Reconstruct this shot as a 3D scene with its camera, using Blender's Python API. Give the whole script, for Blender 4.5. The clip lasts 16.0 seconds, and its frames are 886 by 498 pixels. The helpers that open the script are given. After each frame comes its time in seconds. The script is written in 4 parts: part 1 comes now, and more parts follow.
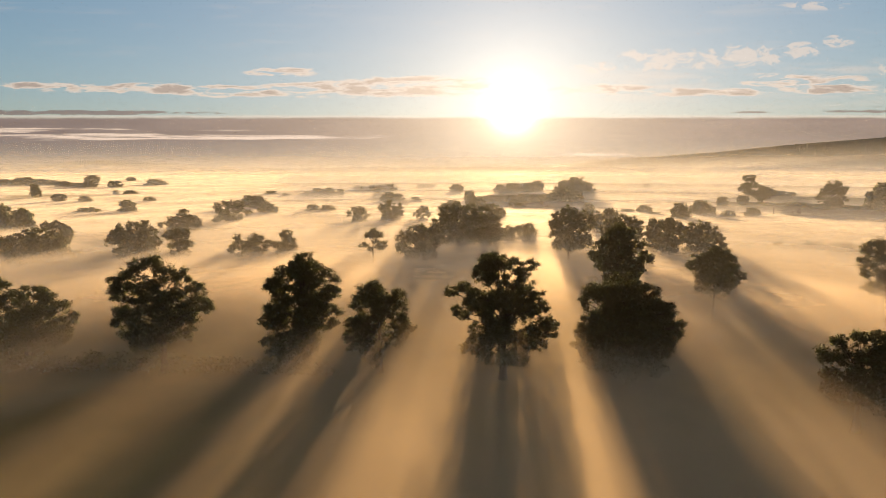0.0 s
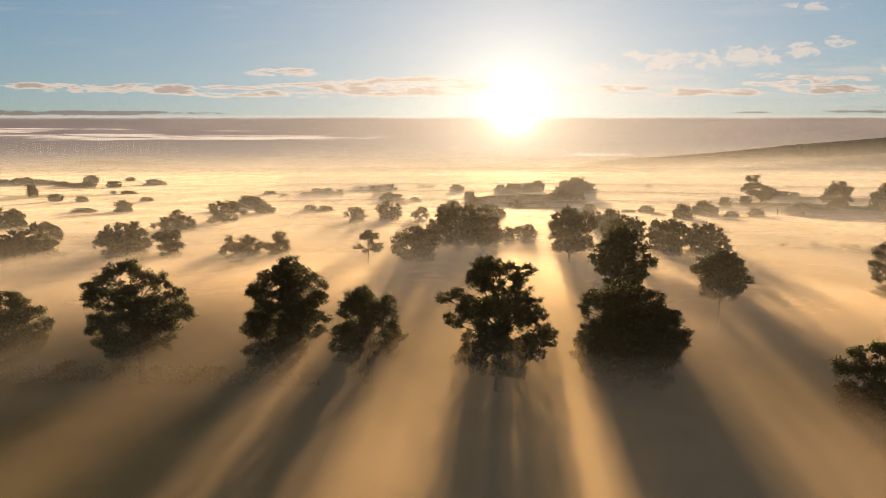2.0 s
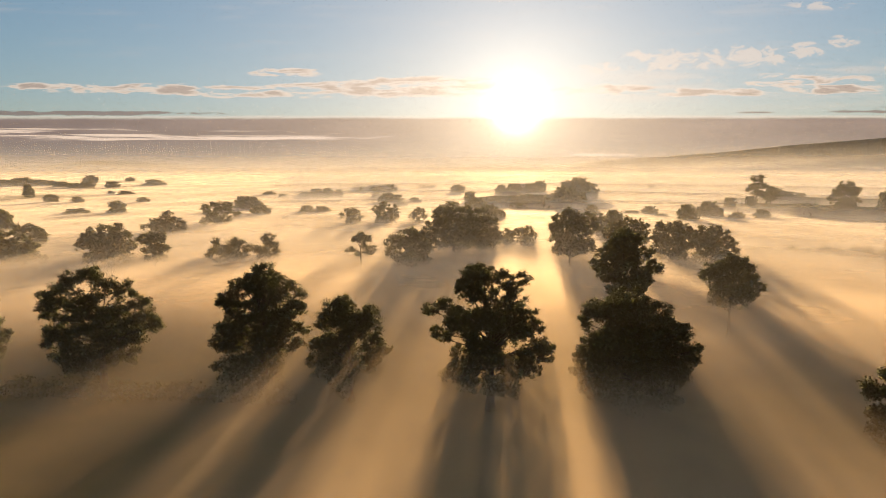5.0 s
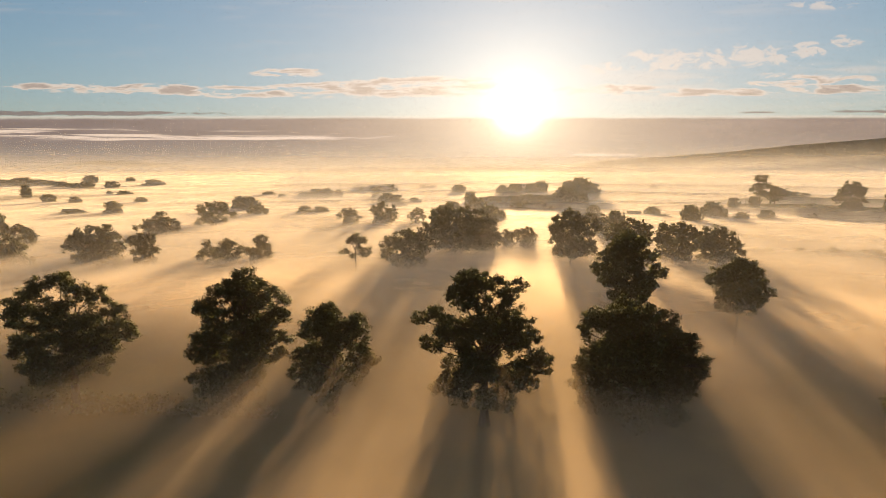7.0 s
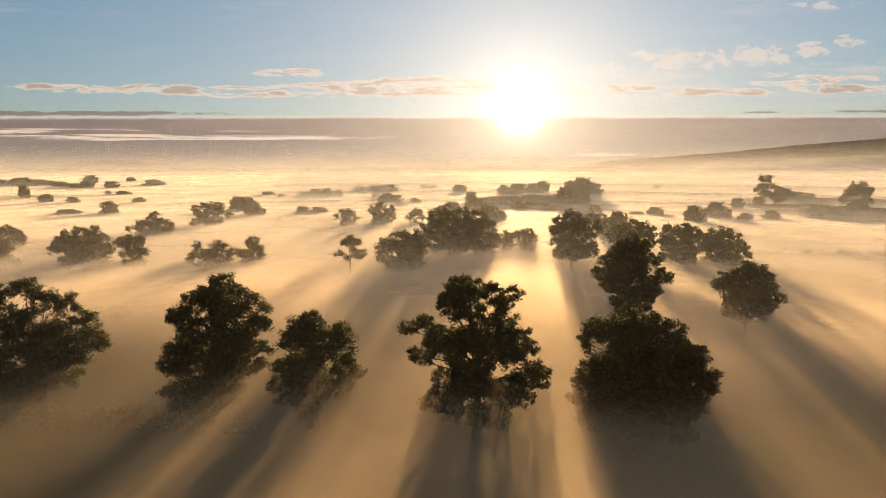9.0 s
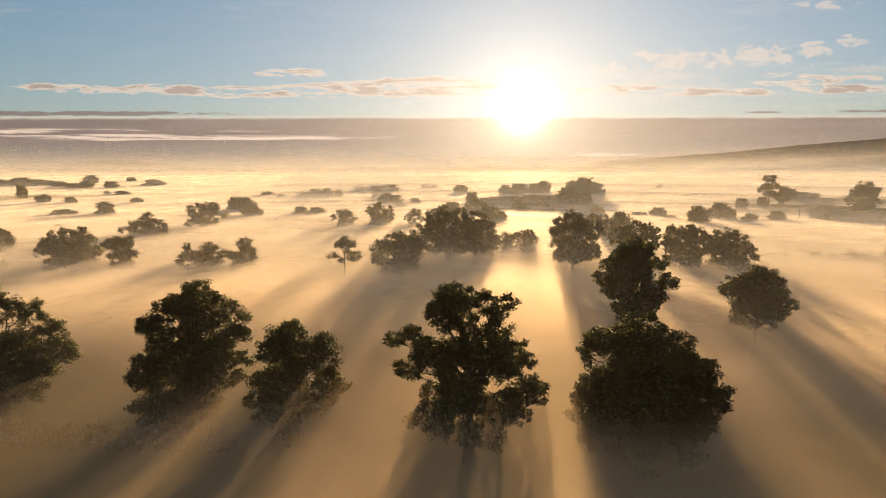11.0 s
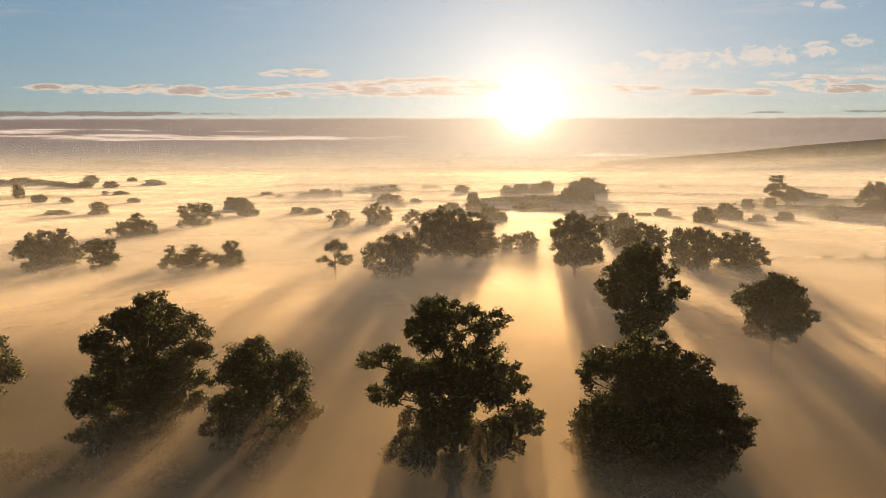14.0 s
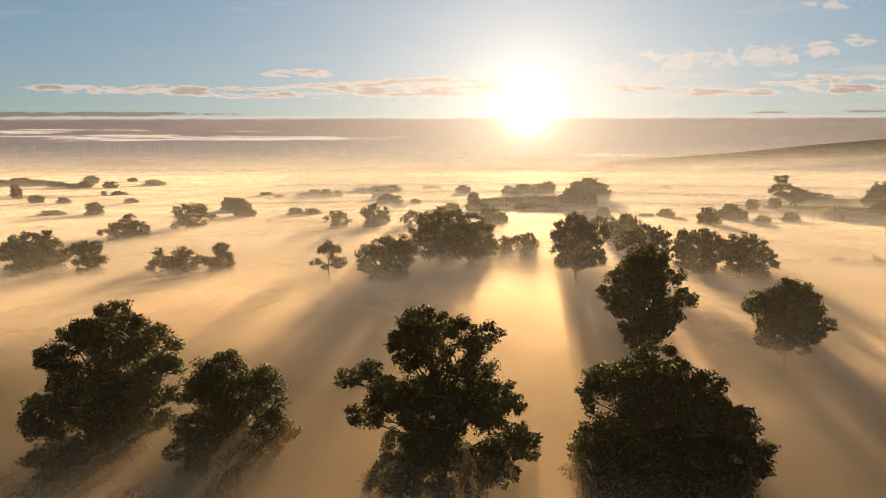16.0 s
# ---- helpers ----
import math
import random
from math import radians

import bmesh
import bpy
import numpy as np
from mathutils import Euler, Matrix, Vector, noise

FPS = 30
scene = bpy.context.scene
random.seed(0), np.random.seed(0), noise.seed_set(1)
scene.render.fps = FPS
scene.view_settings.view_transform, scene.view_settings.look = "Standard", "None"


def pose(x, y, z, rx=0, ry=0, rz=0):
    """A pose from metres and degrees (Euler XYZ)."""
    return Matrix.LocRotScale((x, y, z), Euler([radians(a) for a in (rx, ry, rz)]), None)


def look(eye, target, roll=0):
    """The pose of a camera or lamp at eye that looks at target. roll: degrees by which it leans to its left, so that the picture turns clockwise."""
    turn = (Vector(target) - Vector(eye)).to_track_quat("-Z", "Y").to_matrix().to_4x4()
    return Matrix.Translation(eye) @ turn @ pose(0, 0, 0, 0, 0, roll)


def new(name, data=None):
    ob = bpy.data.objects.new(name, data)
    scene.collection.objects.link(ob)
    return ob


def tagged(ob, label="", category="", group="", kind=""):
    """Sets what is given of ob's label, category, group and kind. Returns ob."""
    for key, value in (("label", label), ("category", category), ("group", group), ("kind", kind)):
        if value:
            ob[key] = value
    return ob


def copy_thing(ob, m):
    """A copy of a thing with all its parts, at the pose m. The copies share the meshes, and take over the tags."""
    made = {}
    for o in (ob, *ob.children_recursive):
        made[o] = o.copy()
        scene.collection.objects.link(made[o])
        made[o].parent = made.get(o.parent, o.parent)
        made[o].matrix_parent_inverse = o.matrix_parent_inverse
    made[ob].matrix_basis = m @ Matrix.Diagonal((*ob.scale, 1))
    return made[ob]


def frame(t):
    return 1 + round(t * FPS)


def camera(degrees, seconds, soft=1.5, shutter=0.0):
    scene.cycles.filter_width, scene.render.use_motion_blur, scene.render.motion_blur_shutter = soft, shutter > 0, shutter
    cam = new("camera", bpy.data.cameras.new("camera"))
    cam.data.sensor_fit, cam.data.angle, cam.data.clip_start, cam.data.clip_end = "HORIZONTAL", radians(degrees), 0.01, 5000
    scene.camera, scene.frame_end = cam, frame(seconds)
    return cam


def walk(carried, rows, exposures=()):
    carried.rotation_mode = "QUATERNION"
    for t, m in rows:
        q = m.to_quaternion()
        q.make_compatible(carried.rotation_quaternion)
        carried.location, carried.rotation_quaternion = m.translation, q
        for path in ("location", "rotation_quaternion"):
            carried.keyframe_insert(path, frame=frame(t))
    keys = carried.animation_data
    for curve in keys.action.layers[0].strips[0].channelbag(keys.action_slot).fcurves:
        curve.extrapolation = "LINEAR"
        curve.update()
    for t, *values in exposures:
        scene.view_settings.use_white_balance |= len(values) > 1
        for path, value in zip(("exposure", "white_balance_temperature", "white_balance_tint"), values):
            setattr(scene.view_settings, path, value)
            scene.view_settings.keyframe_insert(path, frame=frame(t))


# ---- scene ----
cam = camera(72.2, 16.0, soft=0.8)
PATH = [
    (0.0, pose(0.000, 0.000, 35.000, 81.968, 0, 0.000)),
    (1.0, pose(0.698, 2.615, 34.919, 81.980, 0, 0.054)),
    (2.0, pose(1.402, 5.231, 34.842, 81.990, 0, 0.117)),
    (3.0, pose(2.110, 7.849, 34.768, 81.996, 0, 0.186)),
    (4.0, pose(2.821, 10.471, 34.697, 82.000, 0, 0.262)),
    (5.0, pose(3.533, 13.097, 34.628, 82.003, 0, 0.344)),
    (6.0, pose(4.245, 15.729, 34.560, 82.004, 0, 0.430)),
    (7.0, pose(4.955, 18.367, 34.493, 82.004, 0, 0.520)),
    (8.0, pose(5.661, 21.013, 34.426, 82.004, 0, 0.614)),
    (9.0, pose(6.363, 23.668, 34.357, 82.004, 0, 0.711)),
    (10.0, pose(7.059, 26.332, 34.287, 82.004, 0, 0.809)),
    (11.0, pose(7.748, 29.007, 34.215, 82.005, 0, 0.908)),
    (12.0, pose(8.427, 31.693, 34.140, 82.007, 0, 1.007)),
    (13.0, pose(9.096, 34.392, 34.060, 82.011, 0, 1.106)),
    (14.0, pose(9.753, 37.106, 33.976, 82.017, 0, 1.203)),
    (15.0, pose(10.397, 39.833, 33.887, 82.026, 0, 1.299)),
    (16.0, pose(11.025, 42.577, 33.792, 82.038, 0, 1.391)),
]
walk(cam, PATH, exposures=((0.0, 3.5), (16.0, 3.5)))

# ---------------------------------------------------------------- world, sun
SUN_AZ, SUN_EL = 6.4, 5.1          # the bright disc: degrees to the right of +y, and above the horizon
LIGHT_EL = 5.9                     # the slope of the shadows
SUN_DIR = Vector((math.sin(radians(SUN_AZ)) * math.cos(radians(SUN_EL)),
                  math.cos(radians(SUN_AZ)) * math.cos(radians(SUN_EL)),
                  math.sin(radians(SUN_EL))))


class Nodes:
    """A short way to write node trees."""

    def __init__(self, tree):
        self.tree = tree
        self.tree.nodes.clear()

    def add(self, kind, **settings):
        n = self.tree.nodes.new(kind)
        for key, value in settings.items():
            setattr(n, key, value)
        return n

    def plug(self, value, socket):
        if isinstance(value, bpy.types.NodeSocket):
            self.tree.links.new(value, socket)
        elif value is not None:
            socket.default_value = value

    def m(self, op, a, b=None, c=None):
        n = self.add("ShaderNodeMath", operation=op)
        for s, v in zip(n.inputs, (a, b, c)):
            self.plug(v, s)
        return n.outputs[0]

    def v(self, op, a, b=None, scale=None):
        n = self.add("ShaderNodeVectorMath", operation=op)
        self.plug(a, n.inputs[0])
        self.plug(b, n.inputs[1])
        if scale is not None:
            self.plug(scale, n.inputs["Scale"])
        return n.outputs["Value"] if op in ("DOT_PRODUCT", "LENGTH", "DISTANCE") else n.outputs["Vector"]

    def step(self, x, a, b):
        """Smooth step from 0 at a to 1 at b (also for a > b)."""
        n = self.add("ShaderNodeMapRange", interpolation_type="SMOOTHSTEP")
        self.plug(x, n.inputs["Value"])
        lo, hi = (0.0, 1.0) if a < b else (1.0, 0.0)
        for name, value in (("From Min", min(a, b)), ("From Max", max(a, b)), ("To Min", lo), ("To Max", hi)):
            n.inputs[name].default_value = value
        return n.outputs["Result"]

    def mix(self, fac, a, b, blend="MIX"):
        n = self.add("ShaderNodeMix", data_type="RGBA", blend_type=blend)
        self.plug(fac, n.inputs[0])
        for s, c in ((n.inputs[6], a), (n.inputs[7], b)):
            self.plug((*c, 1.0) if isinstance(c, tuple) and len(c) == 3 else c, s)
        return n.outputs[2]

    def noise(self, vec, scale, detail=4.0, rough=0.55, distort=0.0):
        n = self.add("ShaderNodeTexNoise")
        self.plug(vec, n.inputs["Vector"])
        n.inputs["Scale"].default_value = scale
        n.inputs["Detail"].default_value = detail
        n.inputs["Roughness"].default_value = rough
        n.inputs["Distortion"].default_value = distort
        return n.outputs["Fac"]

    def xyz(self, a, b, c):
        n = self.add("ShaderNodeCombineXYZ")
        for s, v in zip(n.inputs, (a, b, c)):
            self.plug(v, s)
        return n.outputs[0]


SKY_GAIN = 0.088


def make_world():
    world = bpy.data.worlds.new("morning_sky")
    scene.world = world
    world.use_nodes = True
    g = Nodes(world.node_tree)
    sky = g.add("ShaderNodeTexSky", sky_type="NISHITA", sun_disc=False,
                sun_elevation=radians(SUN_EL), sun_rotation=radians(SUN_AZ))
    sky.air_density, sky.dust_density, sky.ozone_density = 1.0, 0.3, 2.5
    d = g.add("ShaderNodeTexCoord").outputs["Generated"]
    sep = g.add("ShaderNodeSeparateXYZ")
    g.plug(d, sep.inputs[0])
    x, y, z = sep.outputs
    ahead = g.step(y, 0.15, 0.4)
    y = g.m("MAXIMUM", y, 0.1)
    az = g.m("MULTIPLY", g.m("DIVIDE", x, y), 57.296)
    el = g.m("MULTIPLY", g.m("DIVIDE", z, y), 57.296)
    off = g.m("MULTIPLY", g.m("ARCCOSINE", g.m("MINIMUM", g.v("DOT_PRODUCT", d, tuple(SUN_DIR)), 1.0)), 57.296)
    # near the sun the thin cloud is lit warm
    warm = g.m("POWER", 2.718, g.m("MULTIPLY", off, -0.085))
    base = g.v("MULTIPLY", sky.outputs[0], SKY_TINT)
    base = g.v("DIVIDE", base, g.v("ADD", g.v("SCALE", base, scale=0.9), (1.0, 1.0, 1.0)))
    # sky above the view turned warm grey, added to warm and dim the shade
    base = g.mix(g.m("MULTIPLY", g.step(sep.outputs[2], 0.26, 0.6), 0.8), base, OVERHEAD_FILL)
    fine = g.noise(g.xyz(g.m("MULTIPLY", az, 0.34), g.m("MULTIPLY", el, 1.9), 4.0), 1.0, 5.0, 0.62, 0.5)
    broad = g.noise(g.xyz(g.m("MULTIPLY", az, 0.09), g.m("MULTIPLY", el, 0.9), 9.0), 1.0, 4.0, 0.6, 0.3)
    ragged = g.m("ADD", g.m("SUBTRACT", g.step(fine, 0.28, 0.72), 0.5), g.m("MULTIPLY", g.m("SUBTRACT", broad, 0.5), 1.5))
    wool = g.noise(g.xyz(g.m("MULTIPLY", az, 0.5), g.m("MULTIPLY", el, 1.1), 14.0), 1.1, 5.0, 0.66, 0.8)
    wool = g.m("SUBTRACT", g.step(wool, 0.3, 0.7), 0.5)

    def cloud(start, end, mid, half, weight=1.0):
        """A long flat cloud between two bearings, swelling about the elevation mid."""
        across = g.m("DIVIDE", g.m("SUBTRACT", az, 0.5 * (start + end)), 0.5 * (end - start))
        upward = g.m("DIVIDE", g.m("SUBTRACT", el, mid), half)
        r2 = g.m("ADD", g.m("MULTIPLY", across, across), g.m("MULTIPLY", upward, upward))
        return g.m("MULTIPLY", g.m("MAXIMUM", g.m("SUBTRACT", 1.0, r2), 0.0), weight)

    def join(parts):
        total = parts[0]
        for p in parts[1:]:
            total = g.m("MAXIMUM", total, p)
        return g.m("MULTIPLY", total, ahead)

    # bearings and elevations of the streaks, puffs and bars
    streaks = join([cloud(*c) for c in STREAKS])
    puffs = join([cloud(*c) for c in PUFFS])
    bars = join([cloud(*c) for c in BARS])
    s_body = g.m("ADD", streaks, g.m("MULTIPLY", ragged, 1.25))
    streak = g.m("MULTIPLY", g.step(s_body, 0.30, 0.72), g.step(streaks, 0.0, 0.45))
    core = g.m("MULTIPLY", g.step(s_body, 0.62, 1.25), g.step(streaks, 0.1, 0.5))
    puff = g.m("MULTIPLY", g.step(g.m("ADD", puffs, g.m("MULTIPLY", wool, 1.5)), 0.45, 1.05), g.step(puffs, 0.0, 0.5))
    bar = g.m("MULTIPLY", g.step(g.m("ADD", bars, g.m("MULTIPLY", ragged, 0.9)), 0.25, 0.65), g.step(bars, 0.0, 0.3))
    veil = g.m("MULTIPLY", g.m("MULTIPLY", g.step(broad, 0.42, 0.7), g.step(el, 4.5, 6.5)), g.m("MULTIPLY", g.step(az, 0, 24), g.step(el, 10.5, 7.5)))
    thin = g.m("MULTIPLY", g.m("MULTIPLY", g.step(broad, 0.5, 0.75), g.step(el, 8.0, 11.0)), 0.3)
    top = g.m("ADD", el, g.m("MULTIPLY", ragged, 0.10))
    bank = g.m("MULTIPLY", g.step(top, 4.30, 4.02), ahead)
    rim = g.m("MULTIPLY", g.step(top, 4.0, 4.2), g.step(top, 4.5, 4.25))
    # bright slots in the bank, thinning out towards the sun
    slot_n = g.noise(g.xyz(g.m("MULTIPLY", az, 0.10), g.m("MULTIPLY", el, 3.2), 3.0), 1.0, 4.0, 0.6, 0.4)
    slots = join([cloud(*c) for c in SLOTS])
    slot = g.m("MULTIPLY", g.step(g.m("ADD", slots, g.m("MULTIPLY", g.m("SUBTRACT", slot_n, 0.5), 5.0)), 0.35, 1.1), g.step(slots, 0.0, 0.25))
    lit = g.m("MAXIMUM", g.m("MAXIMUM", g.m("MULTIPLY", puff, 0.6), g.m("MULTIPLY", streak, 0.85)), g.m("MULTIPLY", g.m("MAXIMUM", veil, thin), 0.5))
    lit = g.m("MAXIMUM", lit, g.m("MULTIPLY", g.m("MULTIPLY", rim, ahead), 0.5))
    c1 = g.mix(g.m("MULTIPLY", g.m("MULTIPLY", lit, 0.8), ahead), base, CLOUD_LIT)
    c1 = g.mix(g.m("MULTIPLY", core, 0.62), c1, g.mix(warm, CLOUD_DARK, CLOUD_GOLD))
    c1 = g.mix(g.m("MULTIPLY", bar, 0.85), c1, g.mix(g.m("MULTIPLY", warm, 0.6), CLOUD_DARK, CLOUD_GOLD))
    mottle = g.mix(g.step(broad, 0.35, 0.68), CLOUD_DARK, CLOUD_MID)
    tone = g.mix(g.step(el, 3.0, 0.8), mottle, CLOUD_LOW)
    body = g.mix(g.m("MULTIPLY", slot, 0.9), g.mix(warm, tone, CLOUD_GOLD), CLOUD_LIT)
    c2 = g.mix(bank, c1, body)
    # aureole of the low sun in the moist air
    a1 = g.m("MULTIPLY", g.m("POWER", 2.718, g.m("MULTIPLY", g.m("POWER", g.m("DIVIDE", off, 1.55), 2.0), -1.0)), AUREOLE[0])
    a2 = g.m("MULTIPLY", g.m("POWER", 2.718, g.m("DIVIDE", off, -3.6)), AUREOLE[1])
    a3 = g.m("MULTIPLY", g.m("POWER", 2.718, g.m("DIVIDE", off, -18.0)), AUREOLE[2])
    glow = g.v("ADD", g.v("SCALE", (1.0, 0.9, 0.7), scale=g.m("ADD", a1, a2)), g.v("SCALE", (1.0, 0.76, 0.56), scale=a3))
    total = g.v("ADD", c2, glow)
    bg = g.add("ShaderNodeBackground")
    g.plug(total, bg.inputs["Color"])
    bg.inputs["Strength"].default_value = SKY_GAIN
    g.plug(bg.outputs[0], g.add("ShaderNodeOutputWorld").inputs["Surface"])


# start, end, elevation, half thickness, weight of the clouds, in degrees
STREAKS = ((-42, -32, 7.05, 0.45, 0.8), (-40, -12, 6.8, 0.6, 0.95), (-28, -7, 6.4, 0.55, 0.9), (-20, 8, 6.75, 0.95, 1.05),
           (-12, 10, 7.05, 1.05, 1.25), (8, 21, 6.7, 0.65, 0.95), (17, 32, 6.45, 0.55, 1.15), (30, 43, 6.75, 0.6, 1.1), (22, 42, 7.5, 0.85, 0.7),
           (-20, -9, 8.3, 0.55, 0.7))
PUFFS = ((15, 24, 9.3, 1.3), (21, 27, 9.4, 1.2), (24, 32, 9.7, 1.4), (29.5, 35, 10.2, 0.9), (34, 38, 11.0, 0.7), (38, 46, 8.6, 0.9),
         (11, 17, 8.6, 0.8), (28, 39, 14.1, 0.6, 0.45))
BARS = ((-60, -17, 4.62, 0.27, 1.0), (33, 55, 4.75, 0.22, 0.9), (38, 60, 5.2, 0.24, 0.9), (26, 31, 4.65, 0.12, 0.6))
SLOTS = ((-70, -14, 3.0, 0.28, 0.9), (-60, -1, 2.42, 0.36, 1.1), (10, 18, 0.85, 0.2, 0.8))
# colour of the unseen upper sky, added for warmer fill light
OVERHEAD_FILL = (0.29, 0.265, 0.24)
SKY_TINT = (0.15, 0.18, 0.225)
CLOUD_LIT, CLOUD_GOLD = (0.88, 0.68, 0.53), (0.80, 0.58, 0.36)
CLOUD_DARK, CLOUD_MID, CLOUD_LOW = (0.175, 0.135, 0.13), (0.225, 0.172, 0.16), (0.165, 0.150, 0.155)
AUREOLE = (4.2, 0.62, 0.43)
make_world()

sun_data = bpy.data.lights.new("sun", "SUN")
sun_data.energy, sun_data.angle, sun_data.color = 3.45, radians(0.9), (1.0, 0.66, 0.33)
sun = new("sun", sun_data)
sun.matrix_world = look((900 * math.sin(radians(SUN_AZ)), 900 * math.cos(radians(SUN_AZ)), 900 * math.tan(radians(LIGHT_EL))), (0, 0, 0))
scene.cycles.transparent_max_bounces = 48


# ---------------------------------------------------------------- materials
def material(name):
    mat = bpy.data.materials.new(name)
    mat.use_nodes = True
    return mat, Nodes(mat.node_tree)


def place_of(g):
    return g.add("ShaderNodeNewGeometry").outputs["Position"]


def grass_material():
    mat, g = material("dewy_grass")
    p = place_of(g)
    big = g.noise(p, 0.012, 3.0)
    mid = g.noise(p, 0.16, 4.0, 0.6)
    fine = g.noise(p, 2.6, 3.0, 0.7)
    c = g.mix(g.step(big, 0.35, 0.65), (0.036, 0.036, 0.011), (0.060, 0.054, 0.018))
    c = g.mix(g.m("MULTIPLY", g.step(mid, 0.4, 0.7), 0.6), c, (0.030, 0.031, 0.009))
    c = g.mix(g.m("MULTIPLY", fine, 0.5), c, (0.07, 0.062, 0.026))
    b = g.add("ShaderNodeBsdfPrincipled")
    g.plug(c, b.inputs["Base Color"])
    b.inputs["Roughness"].default_value = 0.9
    b.inputs["Specular IOR Level"].default_value = 0.0
    bump = g.add("ShaderNodeBump")
    bump.inputs["Strength"].default_value, bump.inputs["Distance"].default_value = 0.12, 0.2
    g.plug(g.m("ADD", mid, g.m("MULTIPLY", fine, 0.5)), bump.inputs["Height"])
    g.plug(bump.outputs[0], b.inputs["Normal"])
    g.plug(b.outputs[0], g.add("ShaderNodeOutputMaterial").inputs["Surface"])
    return mat


def leaf_material(name, dark, light, through_light=0.25):
    mat, g = material(name)
    r = g.add("ShaderNodeNewGeometry").outputs["Random Per Island"]
    patch = g.noise(place_of(g), 0.35, 2.0)
    c = g.mix(g.m("MULTIPLY_ADD", patch, 0.6, g.m("MULTIPLY", r, 0.4)), dark, light)
    d = g.add("ShaderNodeBsdfPrincipled")
    g.plug(c, d.inputs["Base Color"])
    d.inputs["Roughness"].default_value = 0.8
    d.inputs["Specular IOR Level"].default_value = 0.03
    t = g.add("ShaderNodeBsdfTranslucent")
    g.plug(g.mix(1.0, c, (1.3, 1.25, 0.5), "MULTIPLY"), t.inputs["Color"])
    mx = g.add("ShaderNodeMixShader")
    mx.inputs[0].default_value = through_light
    g.plug(d.outputs[0], mx.inputs[1])
    g.plug(t.outputs[0], mx.inputs[2])
    g.plug(mx.outputs[0], g.add("ShaderNodeOutputMaterial").inputs["Surface"])
    return mat


def bark_material():
    mat, g = material("oak_bark")
    p = g.add("ShaderNodeTexCoord").outputs["Object"]
    ridge = g.noise(g.v("MULTIPLY", p, (3.0, 3.0, 0.6)), 2.0, 5.0, 0.65)
    moss = g.noise(p, 0.5, 3.0)
    c = g.mix(ridge, (0.016, 0.013, 0.010), (0.036, 0.029, 0.023))
    c = g.mix(g.m("MULTIPLY", g.step(moss, 0.5, 0.7), 0.5), c, (0.06, 0.075, 0.03))
    b = g.add("ShaderNodeBsdfPrincipled")
    g.plug(c, b.inputs["Base Color"])
    b.inputs["Roughness"].default_value = 0.9
    b.inputs["Specular IOR Level"].default_value = 0.05
    bump = g.add("ShaderNodeBump")
    bump.inputs["Strength"].default_value, bump.inputs["Distance"].default_value = 0.8, 0.08
    g.plug(ridge, bump.inputs["Height"])
    g.plug(bump.outputs[0], b.inputs["Normal"])
    g.plug(b.outputs[0], g.add("ShaderNodeOutputMaterial").inputs["Surface"])
    return mat


# haze colours near and far; the paler one has scattered light put in
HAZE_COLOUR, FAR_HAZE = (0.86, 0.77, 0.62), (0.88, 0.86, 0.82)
MIST_COLOUR, FAR_MIST_COLOUR = (0.80, 0.67, 0.49), (0.73, 0.67, 0.585)      # golden near, paler far: scattered light put into the colour
HAZE_LET = 0.05                                     # share of the sunlight that a bank passes on
HAZE_DENSE = (0.0015, 0.003, 0.015, 0.016, 0.016, 0.012, 0.007, 0.004)
HAZE_THIN = (0.0008, 0.0010, 0.0011, 0.0012, 0.0010)
MIST_GLOSS, MIST_ROUGH = 0.72, 0.87


def clear_west(g, place):
    """Thins the mist west of the near oaks: 0.35 there, 1 elsewhere."""
    return g.m("ADD", 0.35, g.m("MULTIPLY", g.step(g.m("ADD", place.outputs[0], g.m("MULTIPLY", place.outputs[1], 0.25)), -30, 22), 0.65))


